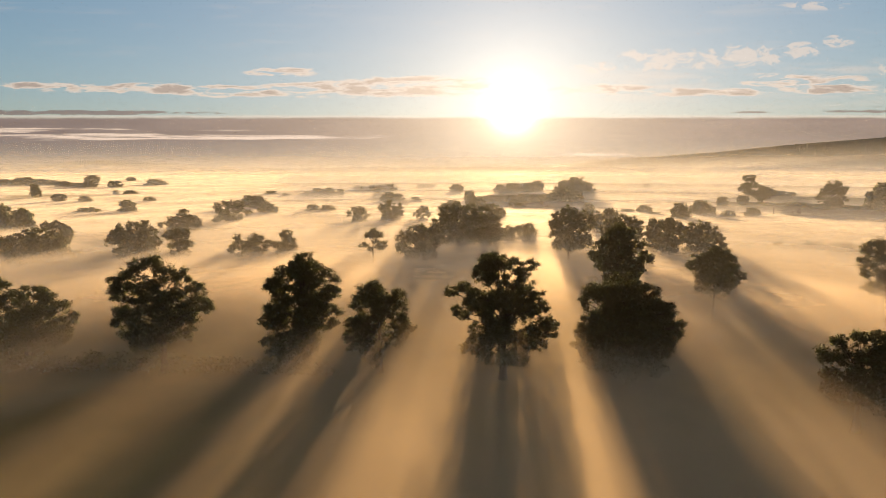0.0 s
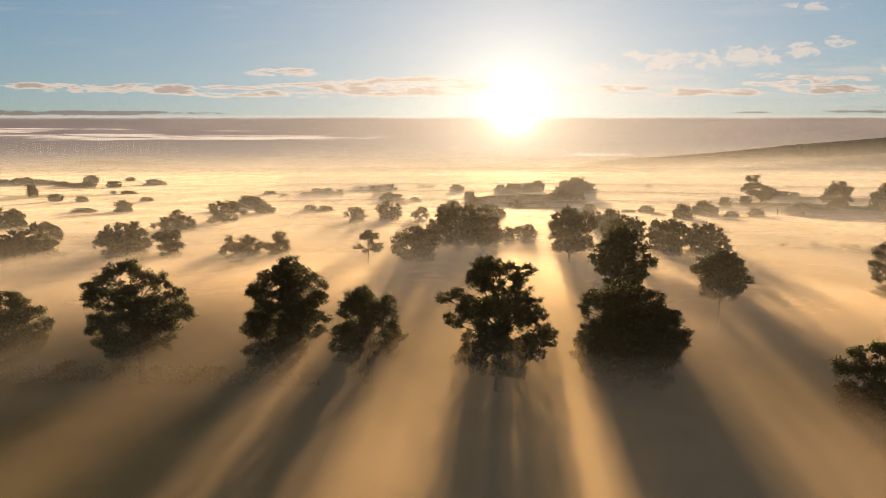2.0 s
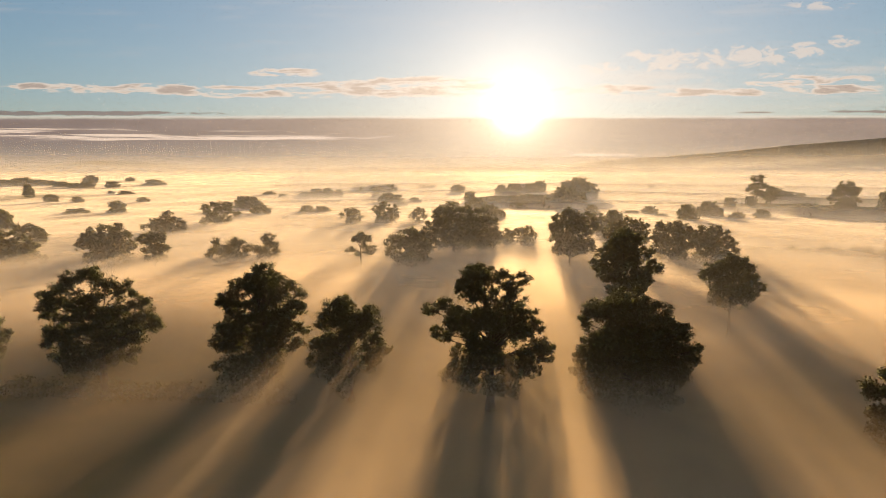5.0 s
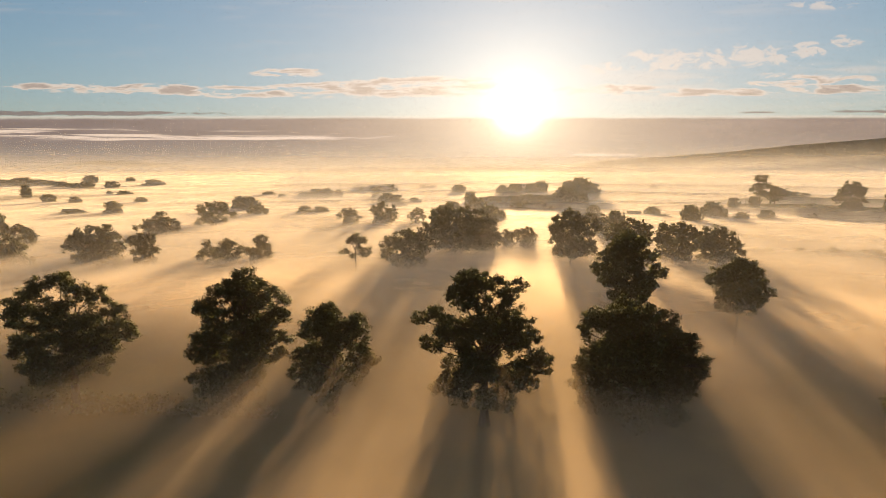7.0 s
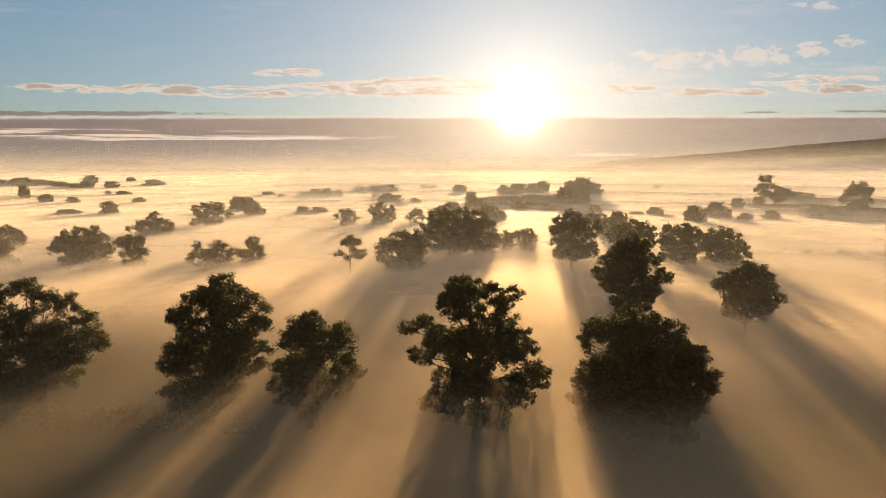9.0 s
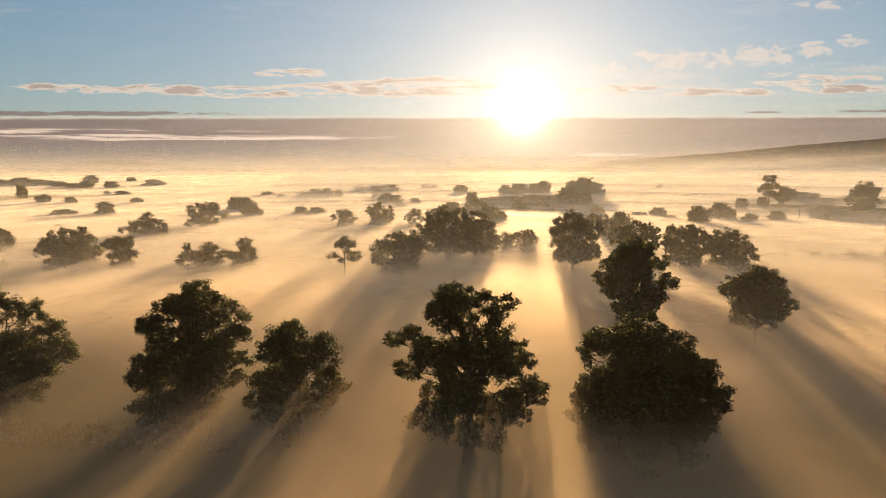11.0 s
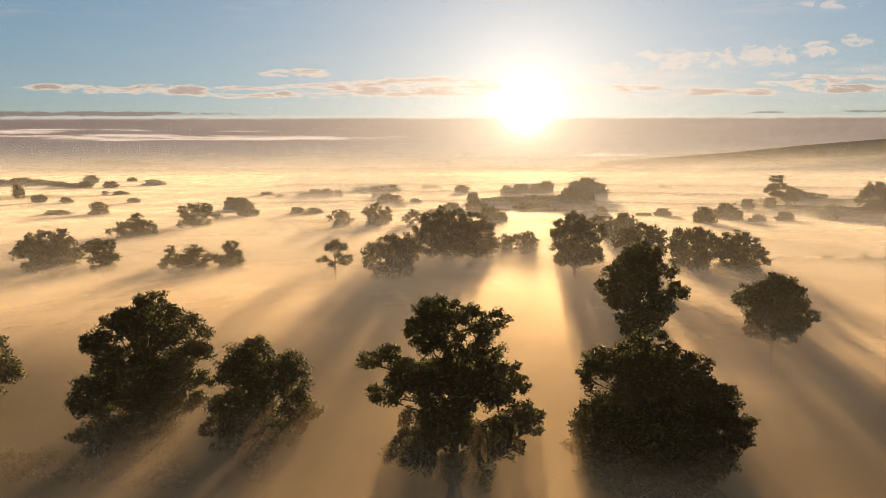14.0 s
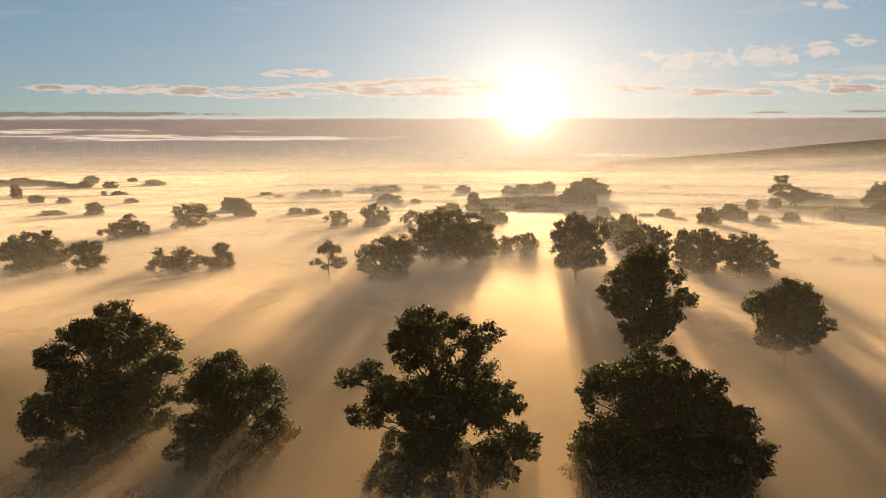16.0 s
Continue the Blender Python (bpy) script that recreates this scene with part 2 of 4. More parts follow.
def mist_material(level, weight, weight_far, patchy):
    """One layer of the ground mist: thin, ragged, its opacity raised away from (7, 40) in place of a longer sight
    line.
    """
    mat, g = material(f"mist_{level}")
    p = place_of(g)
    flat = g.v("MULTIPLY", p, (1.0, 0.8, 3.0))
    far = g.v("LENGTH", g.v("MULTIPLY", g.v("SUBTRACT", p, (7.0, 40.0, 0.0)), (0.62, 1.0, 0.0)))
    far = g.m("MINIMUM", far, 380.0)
    along = g.add("ShaderNodeSeparateXYZ")
    g.plug(p, along.inputs[0])
    clear = clear_west(g, along)
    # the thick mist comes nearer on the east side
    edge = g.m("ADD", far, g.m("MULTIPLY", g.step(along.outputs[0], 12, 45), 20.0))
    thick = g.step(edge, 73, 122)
    # the 0.1 close in is added to brighten the foreground shafts
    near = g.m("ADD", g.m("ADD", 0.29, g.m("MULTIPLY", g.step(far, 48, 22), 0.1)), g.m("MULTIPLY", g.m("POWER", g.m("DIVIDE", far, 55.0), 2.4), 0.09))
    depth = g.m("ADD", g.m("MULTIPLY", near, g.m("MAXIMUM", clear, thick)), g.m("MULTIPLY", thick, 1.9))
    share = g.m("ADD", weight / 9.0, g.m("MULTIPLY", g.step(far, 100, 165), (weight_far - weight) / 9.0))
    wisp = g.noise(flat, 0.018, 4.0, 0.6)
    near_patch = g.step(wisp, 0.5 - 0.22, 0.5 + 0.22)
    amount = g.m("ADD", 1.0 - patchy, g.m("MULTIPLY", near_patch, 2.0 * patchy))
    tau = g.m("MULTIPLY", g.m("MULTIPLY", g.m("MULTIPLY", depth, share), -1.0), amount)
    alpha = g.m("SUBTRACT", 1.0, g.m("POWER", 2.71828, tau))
    # base colour pales with distance, in place of light scattered many times
    hue = g.mix(g.step(far, 60, 220), MIST_COLOUR, FAR_MIST_COLOUR)
    diff = g.add("ShaderNodeBsdfDiffuse")
    g.plug(hue, diff.inputs["Color"])
    gl = g.add("ShaderNodeBsdfAnisotropic")
    g.plug(hue, gl.inputs["Color"])
    gl.inputs["Roughness"].default_value = MIST_ROUGH
    body = g.add("ShaderNodeMixShader")
    body.inputs[0].default_value = MIST_GLOSS
    g.plug(diff.outputs[0], body.inputs[1])
    g.plug(gl.outputs[0], body.inputs[2])
    mx = g.add("ShaderNodeMixShader")
    g.plug(alpha, mx.inputs[0])
    g.plug(g.add("ShaderNodeBsdfTransparent").outputs[0], mx.inputs[1])
    g.plug(body.outputs[0], mx.inputs[2])
    g.plug(mx.outputs[0], g.add("ShaderNodeOutputMaterial").inputs["Surface"])
    return mat


GRASS, BARK = grass_material(), bark_material()
OAK_LEAF = leaf_material("oak_leaf", (0.032, 0.038, 0.012), (0.050, 0.056, 0.018), 0.03)
FAR_LEAF = leaf_material("far_leaf", (0.034, 0.042, 0.016), (0.07, 0.078, 0.03), 0.07)
PINE_LEAF = leaf_material("pine_needle", (0.025, 0.04, 0.02), (0.05, 0.065, 0.03), 0.15)


# ---------------------------------------------------------------- ground and mist
def smooth(a, b, x):
    t = np.clip((x - a) / (b - a), 0, 1)
    return t * t * (3 - 2 * t)


def basin(x, y):
    return -4.5 * smooth(260, 640, np.hypot(x, y))


def land(x, y):
    """Height of the ground: level meadow, a shallow valley beyond, a low rise towards the right."""
    h = basin(x, y) + 8.0 * np.exp(-((x - 340) / 150) ** 2 - ((y - 560) / 100) ** 2)
    h = h + 5.0 * np.exp(-((x + 450) / 160) ** 2 - ((y - 640) / 150) ** 2)
    return h + 0.5 * np.sin(x / 37.0 + 1.0) * np.sin(y / 51.0)


def polar_sheet(name, height, inner, outer, rings, spokes, mat):
    """A round sheet whose rings widen outwards; height(x, y) gives z."""
    rad = inner * (outer / inner) ** (np.arange(rings) / (rings - 1))
    ang = np.arange(spokes) * 2 * np.pi / spokes
    x = np.r_[5.0, (5 + rad[:, None] * np.cos(ang)).ravel()]
    y = np.r_[20.0, (20 + rad[:, None] * np.sin(ang)).ravel()]
    verts = np.stack([x, y, height(x, y)], -1)
    faces = [(0, 1 + j, 1 + (j + 1) % spokes) for j in range(spokes)]
    for i in range(rings - 1):
        a, b = 1 + i * spokes, 1 + (i + 1) * spokes
        faces += [(a + j, b + j, b + (j + 1) % spokes, a + (j + 1) % spokes) for j in range(spokes)]
    me = bpy.data.meshes.new(name)
    me.from_pydata(verts.tolist(), [], faces)
    me.polygons.foreach_set("use_smooth", [True] * len(me.polygons))
    me.materials.append(mat)
    return new(name, me)


tagged(polar_sheet("ground", land, 3, 4900, 90, 120, GRASS), "dewy green meadow reaching the hazy horizon", "ground", kind="structure")

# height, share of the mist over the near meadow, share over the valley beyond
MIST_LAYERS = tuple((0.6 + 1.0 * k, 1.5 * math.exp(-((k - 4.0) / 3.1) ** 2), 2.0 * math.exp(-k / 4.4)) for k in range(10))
for level, (height, weight, weight_far) in enumerate(MIST_LAYERS):
    def mist_height(x, y, height=height, level=level):
        wave = 0.2 * np.sin(x / 23.0 + level * 1.7) * np.sin(y / 29.0 + level * 0.9) + 0.25 * np.sin((x + y) / 61.0 + level)
        wave = wave * (1.0 - 0.85 * smooth(140, 380, np.hypot(x, y)))
        low = 1.0 - 0.32 * smooth(150, 200, np.hypot(x, y)) - 0.18 * smooth(220, 430, np.hypot(x, y))
        low = low - 0.3 * np.exp(-((x - 300) / 110) ** 2 - ((y - 420) / 80) ** 2)
        return basin(x, y) + 0.4 + (height + wave * min(1.0, height / 2.5)) * low
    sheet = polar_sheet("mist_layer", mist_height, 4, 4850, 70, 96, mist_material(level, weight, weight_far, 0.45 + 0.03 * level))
    tagged(sheet, "thin veil of golden morning mist over the meadow", "mist", group="layers of ground mist", kind="stuff")


def ring(name, radius, low, high, start, end, steps, mat):
    """An upright curved band round the meadow, from start to end degrees right of +y."""
    verts, faces = [], []
    for i in range(steps + 1):
        a = radians(start + (end - start) * i / steps)
        for z in np.linspace(low, high, 7):
            verts.append((7 + radius * math.sin(a), 40 + radius * math.cos(a), float(z)))
    for i in range(steps):
        faces += [(i * 7 + k, i * 7 + 7 + k, i * 7 + 8 + k, i * 7 + 1 + k) for k in range(6)]
    me = bpy.data.meshes.new(name)
    me.from_pydata(verts, [], faces)
    me.materials.append(mat)
    return new(name, me)


def haze_material(level, span, dense, tall, thin, let_through, hue, foot=0.0):
    """Moist air standing over the fields: a ragged low mist, and thin haze far above it.
    span: the depth of air that one bank stands for; dense and thin: optical depth of a metre of each."""
    mat, g = material(f"valley_haze_{level}")
    p = place_of(g)
    sep = g.add("ShaderNodeSeparateXYZ")
    g.plug(p, sep.inputs[0])
    billow = g.noise(g.v("MULTIPLY", p, (0.1 / tall, 0.1 / tall, 0.4 / tall)), 1.0, 2.0, 0.6)
    z = g.m("ADD", sep.outputs[2], g.m("MULTIPLY", g.m("SUBTRACT", billow, 0.5), min(tall, 9.0) * 2.2))
    low = g.m("MULTIPLY", g.m("POWER", 2.71828, g.m("DIVIDE", g.m("MAXIMUM", z, -0.5 * tall), -tall)), dense * span)
    high = g.m("MULTIPLY", g.m("POWER", 2.71828, g.m("DIVIDE", g.m("MAXIMUM", sep.outputs[2], 0.0), -max(22.0, 2.0 * tall))), thin * span)
    alpha = g.m("SUBTRACT", 1.0, g.m("POWER", 2.71828, g.m("MULTIPLY", g.m("ADD", low, high), -1.0)))
    alpha = g.m("MULTIPLY", alpha, g.step(sep.outputs[2], max(70.0, 5.8 * tall), max(35.0, 3.0 * tall)))
    if span > 1.0:
        # the banks have a soft foot, and thin out on the west side
        alpha = g.m("MULTIPLY", alpha, g.step(sep.outputs[2], foot, foot + 4.0 + 0.01 * span))
        if dense < 0.012:
            alpha = g.m("MULTIPLY", alpha, clear_west(g, sep))
    if tall > 100:
        # kept to the right: a sheet added to pale the ridge with distance
        alpha = g.m("MULTIPLY", alpha, g.step(sep.outputs[0], 500, 1300))
    d = g.add("ShaderNodeBsdfDiffuse")
    g.plug((*hue, 1.0), d.inputs["Color"])
    t = g.add("ShaderNodeBsdfTranslucent")
    g.plug((*hue, 1.0), t.inputs["Color"])
    body, mx = g.add("ShaderNodeMixShader"), g.add("ShaderNodeMixShader")
    body.inputs[0].default_value = let_through
    g.plug(d.outputs[0], body.inputs[1])
    g.plug(t.outputs[0], body.inputs[2])
    g.plug(alpha, mx.inputs[0])
    g.plug(g.add("ShaderNodeBsdfTransparent").outputs[0], mx.inputs[1])
    g.plug(body.outputs[0], mx.inputs[2])
    g.plug(mx.outputs[0], g.add("ShaderNodeOutputMaterial").inputs["Surface"])
    return mat


# banks of mist at growing distances; the air over the near meadow is clearer
HAZE_R = (16, 31, 46, 60, 75, 91, 109, 131, 157, 188, 226, 275, 340, 430, 560, 760, 1050, 1500)
for level, radius in enumerate(HAZE_R):
    span = HAZE_R[min(level + 1, len(HAZE_R) - 1)] - radius if level + 1 < len(HAZE_R) else 280.0
    dense = float(np.interp(radius, (16, 50, 75, 120, 180, 300, 600, 1500), HAZE_DENSE))
    thin = float(np.interp(radius, (16, 60, 150, 400, 1500), HAZE_THIN))
    # banks pale with radius: scattered light mixed into their colour
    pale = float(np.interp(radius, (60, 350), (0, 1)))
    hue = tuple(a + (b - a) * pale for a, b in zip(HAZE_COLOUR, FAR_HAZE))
    tall = float(np.interp(radius, (16, 60, 90, 200, 400, 1500), (5.0, 5.0, 5.6, 4.6, 3.2, 3.6)))
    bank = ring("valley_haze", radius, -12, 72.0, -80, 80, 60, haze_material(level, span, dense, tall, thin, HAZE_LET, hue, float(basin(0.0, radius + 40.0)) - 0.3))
    tagged(bank, "thin warm haze standing over the fields", "haze", group="banks of haze", kind="stuff")
for level, (radius, depth, tall, let_through) in enumerate(((2050, 0.8, 8, 0.05), (2750, 0.9, 14, 0.055), (3500, 0.11, 110, 0.016), (3650, 2.2, 36, 0.075))):
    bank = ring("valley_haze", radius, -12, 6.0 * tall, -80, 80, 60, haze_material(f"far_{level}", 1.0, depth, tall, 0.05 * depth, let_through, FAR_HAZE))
    tagged(bank, "pale haze along the horizon", "haze", group="banks of haze", kind="stuff")


def hill(name, label, profile, radius, deep, seed):
    """A wooded ridge: profile gives (degrees right of +y, height) along its crest."""
    rng = np.random.default_rng(seed)
    ang, top = np.array(profile, float).T
    a = np.arange(ang[0], ang[-1], 0.06)
    crest = np.interp(a, ang, top)
    crest = crest + np.where(crest > 12, 1, crest / 12) * (rng.normal(size=len(a)) * 0.8 + 1.6 * np.abs(np.sin(a * 9.1)) * np.abs(np.sin(a * 3.7 + 1)))
    verts, faces = [], []
    for x, h in zip(np.radians(a), crest):
        for k, (back, up) in enumerate(((-deep, -0.1), (-deep * 0.5, 0.5), (-deep * 0.1, 0.94), (0, 1.0), (deep * 0.3, 0.5), (deep * 0.4, -0.1))):
            r = radius + back
            verts.append((r * math.sin(x), r * math.cos(x), h * up - 3))
    for i in range(len(a) - 1):
        faces += [(i * 6 + k, i * 6 + 6 + k, i * 6 + 7 + k, i * 6 + 1 + k) for k in range(5)]
    me = bpy.data.meshes.new(name)
    me.from_pydata(verts, [], faces)
    me.materials.append(WOODED)
    return tagged(new(name, me), label, "hill", kind="structure")


WOODED = leaf_material("wooded_slope", (0.03, 0.033, 0.026), (0.05, 0.052, 0.04), 0.0)
hill("hill", "long wooded ridge rising in the haze", ((10, 16), (14, 60), (19, 84), (24, 112), (29, 152), (36, 192), (46, 240), (60, 150), (70, 20)), 4500, 500, 3)
hill("hill", "low blue hills along the far horizon", ((-44, 8), (-36, 22), (-33, 28), (-31.5, 42), (-29.8, 56), (-27, 50), (-24, 30), (-20, 8)), 4400, 300, 4)


# ---------------------------------------------------------------- trees
def part(name, verts, faces, mat, parent, label="", flat=False):
    """One mesh object under a thing."""
    me = bpy.data.meshes.new(name)
    me.from_pydata(verts, [], faces)
    if not flat:
        me.polygons.foreach_set("use_smooth", [True] * len(me.polygons))
    me.materials.append(mat)
    ob = new(name, me)
    ob.parent = parent
    return tagged(ob, label)


def tube(points, radii, sides=7):
    """Verts and faces of a tapered, bent tube."""
    verts, faces = [], []
    pts = [Vector(p) for p in points]
    for i, p in enumerate(pts):
        along = (pts[min(i + 1, len(pts) - 1)] - pts[max(i - 1, 0)]).normalized()
        side = along.orthogonal().normalized()
        up = along.cross(side)
        for k in range(sides):
            a = 2 * math.pi * k / sides
            verts.append(tuple(p + (side * math.cos(a) + up * math.sin(a)) * radii[i]))
    for i in range(len(pts) - 1):
        for k in range(sides):
            a, b = i * sides + k, i * sides + (k + 1) % sides
            faces.append((a, b, b + sides, a + sides))
    return verts, faces


def leaves(centres, sizes, rng):
    """A folded, pointed leaf spray at every centre: four corners, two triangles."""
    n = len(centres)
    a = rng.normal(size=(n, 3))
    a /= np.linalg.norm(a, axis=1)[:, None]
    b = np.cross(a, rng.normal(size=(n, 3)))
    b /= np.linalg.norm(b, axis=1)[:, None]
    c = np.cross(a, b)
    s = sizes[:, None]
    v = np.stack([centres - a * s * 0.6, centres + b * s * 0.42 + c * s * 0.12,
                  centres + a * s * 0.62, centres - b * s * 0.4 + c * s * 0.1], 1).reshape(-1, 3)
    k = np.arange(n) * 4
    f = np.concatenate([np.stack([k, k + 1, k + 2], -1), np.stack([k, k + 2, k + 3], -1)])
    return v, f


def crown_mesh(name, v, f, mat, out):
    me = bpy.data.meshes.new(name)
    me.vertices.add(len(v))
    me.vertices.foreach_set("co", v.ravel())
    me.loops.add(f.size)
    me.loops.foreach_set("vertex_index", f.ravel().astype(np.int32))
    me.polygons.add(len(f))
    me.polygons.foreach_set("loop_start", np.arange(0, f.size, 3, dtype=np.int32))
    me.materials.append(mat)
    me.update(calc_edges=True)
    me.validate()
    # the leaf masses shade as rounded bodies
    out = out / np.linalg.norm(out, axis=1)[:, None]
    me.normals_split_custom_set_from_vertices(out.tolist())
    return me


def tree(name, label, lobes, seed, trunk=0.5, leaf=0.22, density=1.0, mat=None, depth=0.8, lean=0.0, category="tree", fork=0.3, hollow=0.15, skirt=True, full=True, inner=3):
    """A broadleaved tree at the origin. lobes: (across, height, radius[, deep]) of its leaf masses, in metres;
    every mass hangs on a limb of its own and is made of many leaf sprays."""
    rng = np.random.default_rng(seed)
    root = new(name)
    tagged(root, label, category)
    top = max(l[1] for l in lobes)
    wide = max(abs(l[0]) for l in lobes) + 1.0
    twig_v, twig_f = [], []
    if full:
        lobes = (*lobes, *((f * wide, h * top, 0.23 * wide + 0.2, 0.6 * f * wide) for f, h in ((-0.4, 0.42), (0.1, 0.36), (0.42, 0.46), (-0.1, 0.6), (0.0, 0.48))))
    else:
        # inner leaf masses behind and in front of the outer ones
        lobes = (*lobes, *((0.72 * l[0], l[1] - 0.25 * l[2], 0.9 * l[2] + 0.15, (0.35 if n % 2 else -0.35) * wide * (0.4 + 0.6 * rng.uniform())) for n, l in enumerate(lobes) if n % 5 < inner))
    if skirt:
        low = min(l[1] - l[2] for l in lobes)
        while low > 0.2 * top:
            reach, low = 0.66 * wide, low - 0.12 * top
            lobes = (*lobes, *((f * reach, low + 0.26 * top, 0.26 * wide + 0.3) for f in (-0.8, 0.0, 0.8)))
    crotch = Vector((lean * 0.4, 0, top * fork))
    # trunk with root flare
    pts = [(0, 0, -0.6), (0, 0, 0.3), (lean * 0.1, 0.05, 1.2), (lean * 0.25, 0, crotch.z * 0.6), tuple(crotch), (lean * 0.8, 0.2, top * 0.72)]
    v, f = tube(pts, [trunk * 1.9, trunk * 1.35, trunk * 1.05, trunk * 0.9, trunk * 0.75, trunk * 0.2], 10)
    part("trunk", v, f, BARK, root, "ridged dark bark")
    centres, sizes, outs = [], [], []
    for n, lobe in enumerate(lobes):
        u, h, r = lobe[0], lobe[1], lobe[2] * 1.1
        deep = lobe[3] if len(lobe) > 3 else rng.uniform(-1, 1) * depth * (1.0 + 0.3 * wide) * (1.0 - 0.5 * abs(u) / wide)
        c = np.array([u, deep, h])
        # limb
        up = np.clip((h * 0.75 - crotch.z) / (0.72 * top - crotch.z), 0.0, 0.9) * rng.uniform(0.7, 1.0)
        start = crotch.lerp(Vector((lean * 0.8, 0.2, top * 0.72)), float(up))
        if h < start.z:
            start = crotch * float(np.clip(h / crotch.z, 0.5, 1.0))
        mid = start.lerp(Vector(c), 0.5) + Vector((rng.normal() * 0.3, rng.normal() * 0.3, 0.6))
        thick = trunk * 0.2
        v, f = tube([start, mid, c], [thick, thick * 0.7, thick * 0.22], 6)
        # twigs out of the limb into the mass
        count = density * 4.2 * math.pi * r * r / (0.5 * leaf * leaf)
        size = 0.30 * r + 0.22
        clumps = max(6, int(3.4 * (r / size) ** 2))
        way = rng.normal(size=(clumps, 3))
        way /= np.linalg.norm(way, axis=1)[:, None]
        dist = r * (hollow + (0.9 - hollow) * rng.uniform(size=clumps) ** 0.45)
        tips = c + way * dist[:, None] * (1.0, 1.0, 0.95)
        for tip in tips[: max(3, clumps // 2)]:
            v2, f2 = tube([c * 0.55 + np.array(mid) * 0.45, (c + tip) / 2 + rng.normal(size=3) * 0.15, tip], [thick * 0.3, thick * 0.2, 0.03], 4)
            twig_f += [tuple(i + len(twig_v) for i in q) for q in f2]
            twig_v += v2
        part("limb", v, f, BARK, root)
        # every clump: a flattened tuft, thickest near its skin
        per = max(8, int(count / clumps))
        off = rng.normal(size=(clumps, per, 3))
        off /= np.linalg.norm(off, axis=2)[:, :, None]
        own = size * rng.uniform(0.65, 1.25, clumps)[:, None, None]
        off = off * own * (rng.uniform(size=(clumps, per, 1)) ** 0.5) * (1.0, 1.0, 0.72) + rng.normal(size=(clumps, per, 3)) * 0.06
        spot = (tips[:, None] + off).reshape(-1, 3)
        centres.append(spot)
        face = (off / own).reshape(-1, 3) * 0.8
        trunkward = spot - np.array((0.0, 0.0, 0.42 * top))
        outs.append(face + 0.55 * trunkward / np.linalg.norm(trunkward, axis=1)[:, None] + (0.0, 0.0, 0.2))
        sizes.append(leaf * rng.uniform(0.6, 1.35, clumps * per))
    tagged(part("twig_spray", twig_v, twig_f, BARK, root), kind="stuff")
    v, f = leaves(np.concatenate(centres), np.concatenate(sizes), rng)
    crown = new("crown", crown_mesh("crown", v, f, mat or OAK_LEAF, np.repeat(np.concatenate(outs), 4, axis=0)))
    crown.parent = root
    tagged(crown, kind="stuff")
    return root


def stand(root, x, y, turn=None, scale=1.0):
    """Put a tree on the ground, its broad side across the way from the meadow's middle."""
    if turn is None:
        turn = -math.degrees(math.atan2(x - 6.0, y - 20.0))
    root.matrix_basis = pose(x, y, float(land(np.array(x), np.array(y))), 0, 0, turn) @ Matrix.Diagonal((scale, scale, scale, 1))
    return root



# the row of parkland oaks
stand(tree("oak", "tall open-crowned oak with an uneven outline, rising from mist", (
    (-1.7, 19.4, 1.4), (-3.3, 18.7, 1.5), (0.2, 18.4, 1.6), (2.1, 18.4, 1.3), (4.2, 18.7, 1), (3.9, 17.2, 0.8), (-3.8, 17, 1.3), (-1.2, 16.5, 1.9), (1.6, 16.3, 1.9), (3.5, 15, 1.7), (0.2, 13.8, 2.1), (3, 12.8, 2.1), (-6.7, 15, 1.3), (-8.3, 14.3, 1), (-5.2, 14.6, 1.2), (-6, 12.8, 1.6), (-3.8, 12.3, 1.4), (-7.6, 11.5, 1), (-6.3, 10.1, 0.8), (-1.7, 11.5, 1.2), (5.5, 12.5, 1.4), (5.9, 14.5, 0.5), (6.4, 11.1, 1.3), (7.1, 9.6, 1.5), (8, 7.7, 1.1), (7, 7.2, 1.1), (5.5, 9, 1.4), (3.6, 10.5, 1.7), (1.6, 10.5, 1.7), (-4.1, 7.5, 1.9), (-6.1, 6, 1.1), (-1.7, 7.5, 2.1), (1.2, 7, 2.4), (3.3, 6.5, 2), (-2.9, 4.8, 2.1), (-2.4, 13.4, 1.2), (-3, 10.6, 1.2), (-0.4, 9.2, 1.8), (-2.1, 9.1, 1.3), (-3.6, 5.4, 1.6), (2.4, 4.6, 1.7), (4.6, 6.4, 1.4), (0, 4.4, 1.8), (5.8, 6.2, 1.1), (-1.8, 3.6, 1.3)), 11, trunk=0.6, full=False, inner=2, density=1.0, category="tree"), 9.7, 94.5, 1.5)
stand(tree("oak", "broad dense round-headed oak rising from mist", (
    (-3, 15.5, 1.7), (-5.4, 14.3, 2), (-0.2, 15.3, 1.9), (2.4, 14.5, 1.9), (-7.3, 12.3, 1), (-2.6, 12.3, 2.8), (1, 12.3, 2.8), (4.1, 11.9, 1.9), (5.5, 12.2, 1.6), (6.6, 9.8, 1.5), (-5.8, 10.3, 2), (-7.2, 8, 1.4), (-7.4, 5.4, 1.3), (-3.8, 8, 3.1), (0.7, 8.2, 3.3), (4.2, 8.9, 2.7), (-6.2, 3.7, 1.8), (-2.3, 4.5, 2.9), (1.7, 5.4, 2.8), (5.1, 6.9, 1.6), (7.3, 8.8, 0.7), (-4.6, 5.4, 2.3, -2.2), (-1, 3, 2.3, -2.5), (3.4, 4.4, 2.3, -2.0), (-6.2, 6.6, 1.5, -1.2), (0.6, 9.5, 2.8, -4.0), (-3.4, 9.6, 2.4, -3.6)), 12, trunk=0.6, full=False, density=1.05, category="tree"), 29.4, 93.0, -20.0)
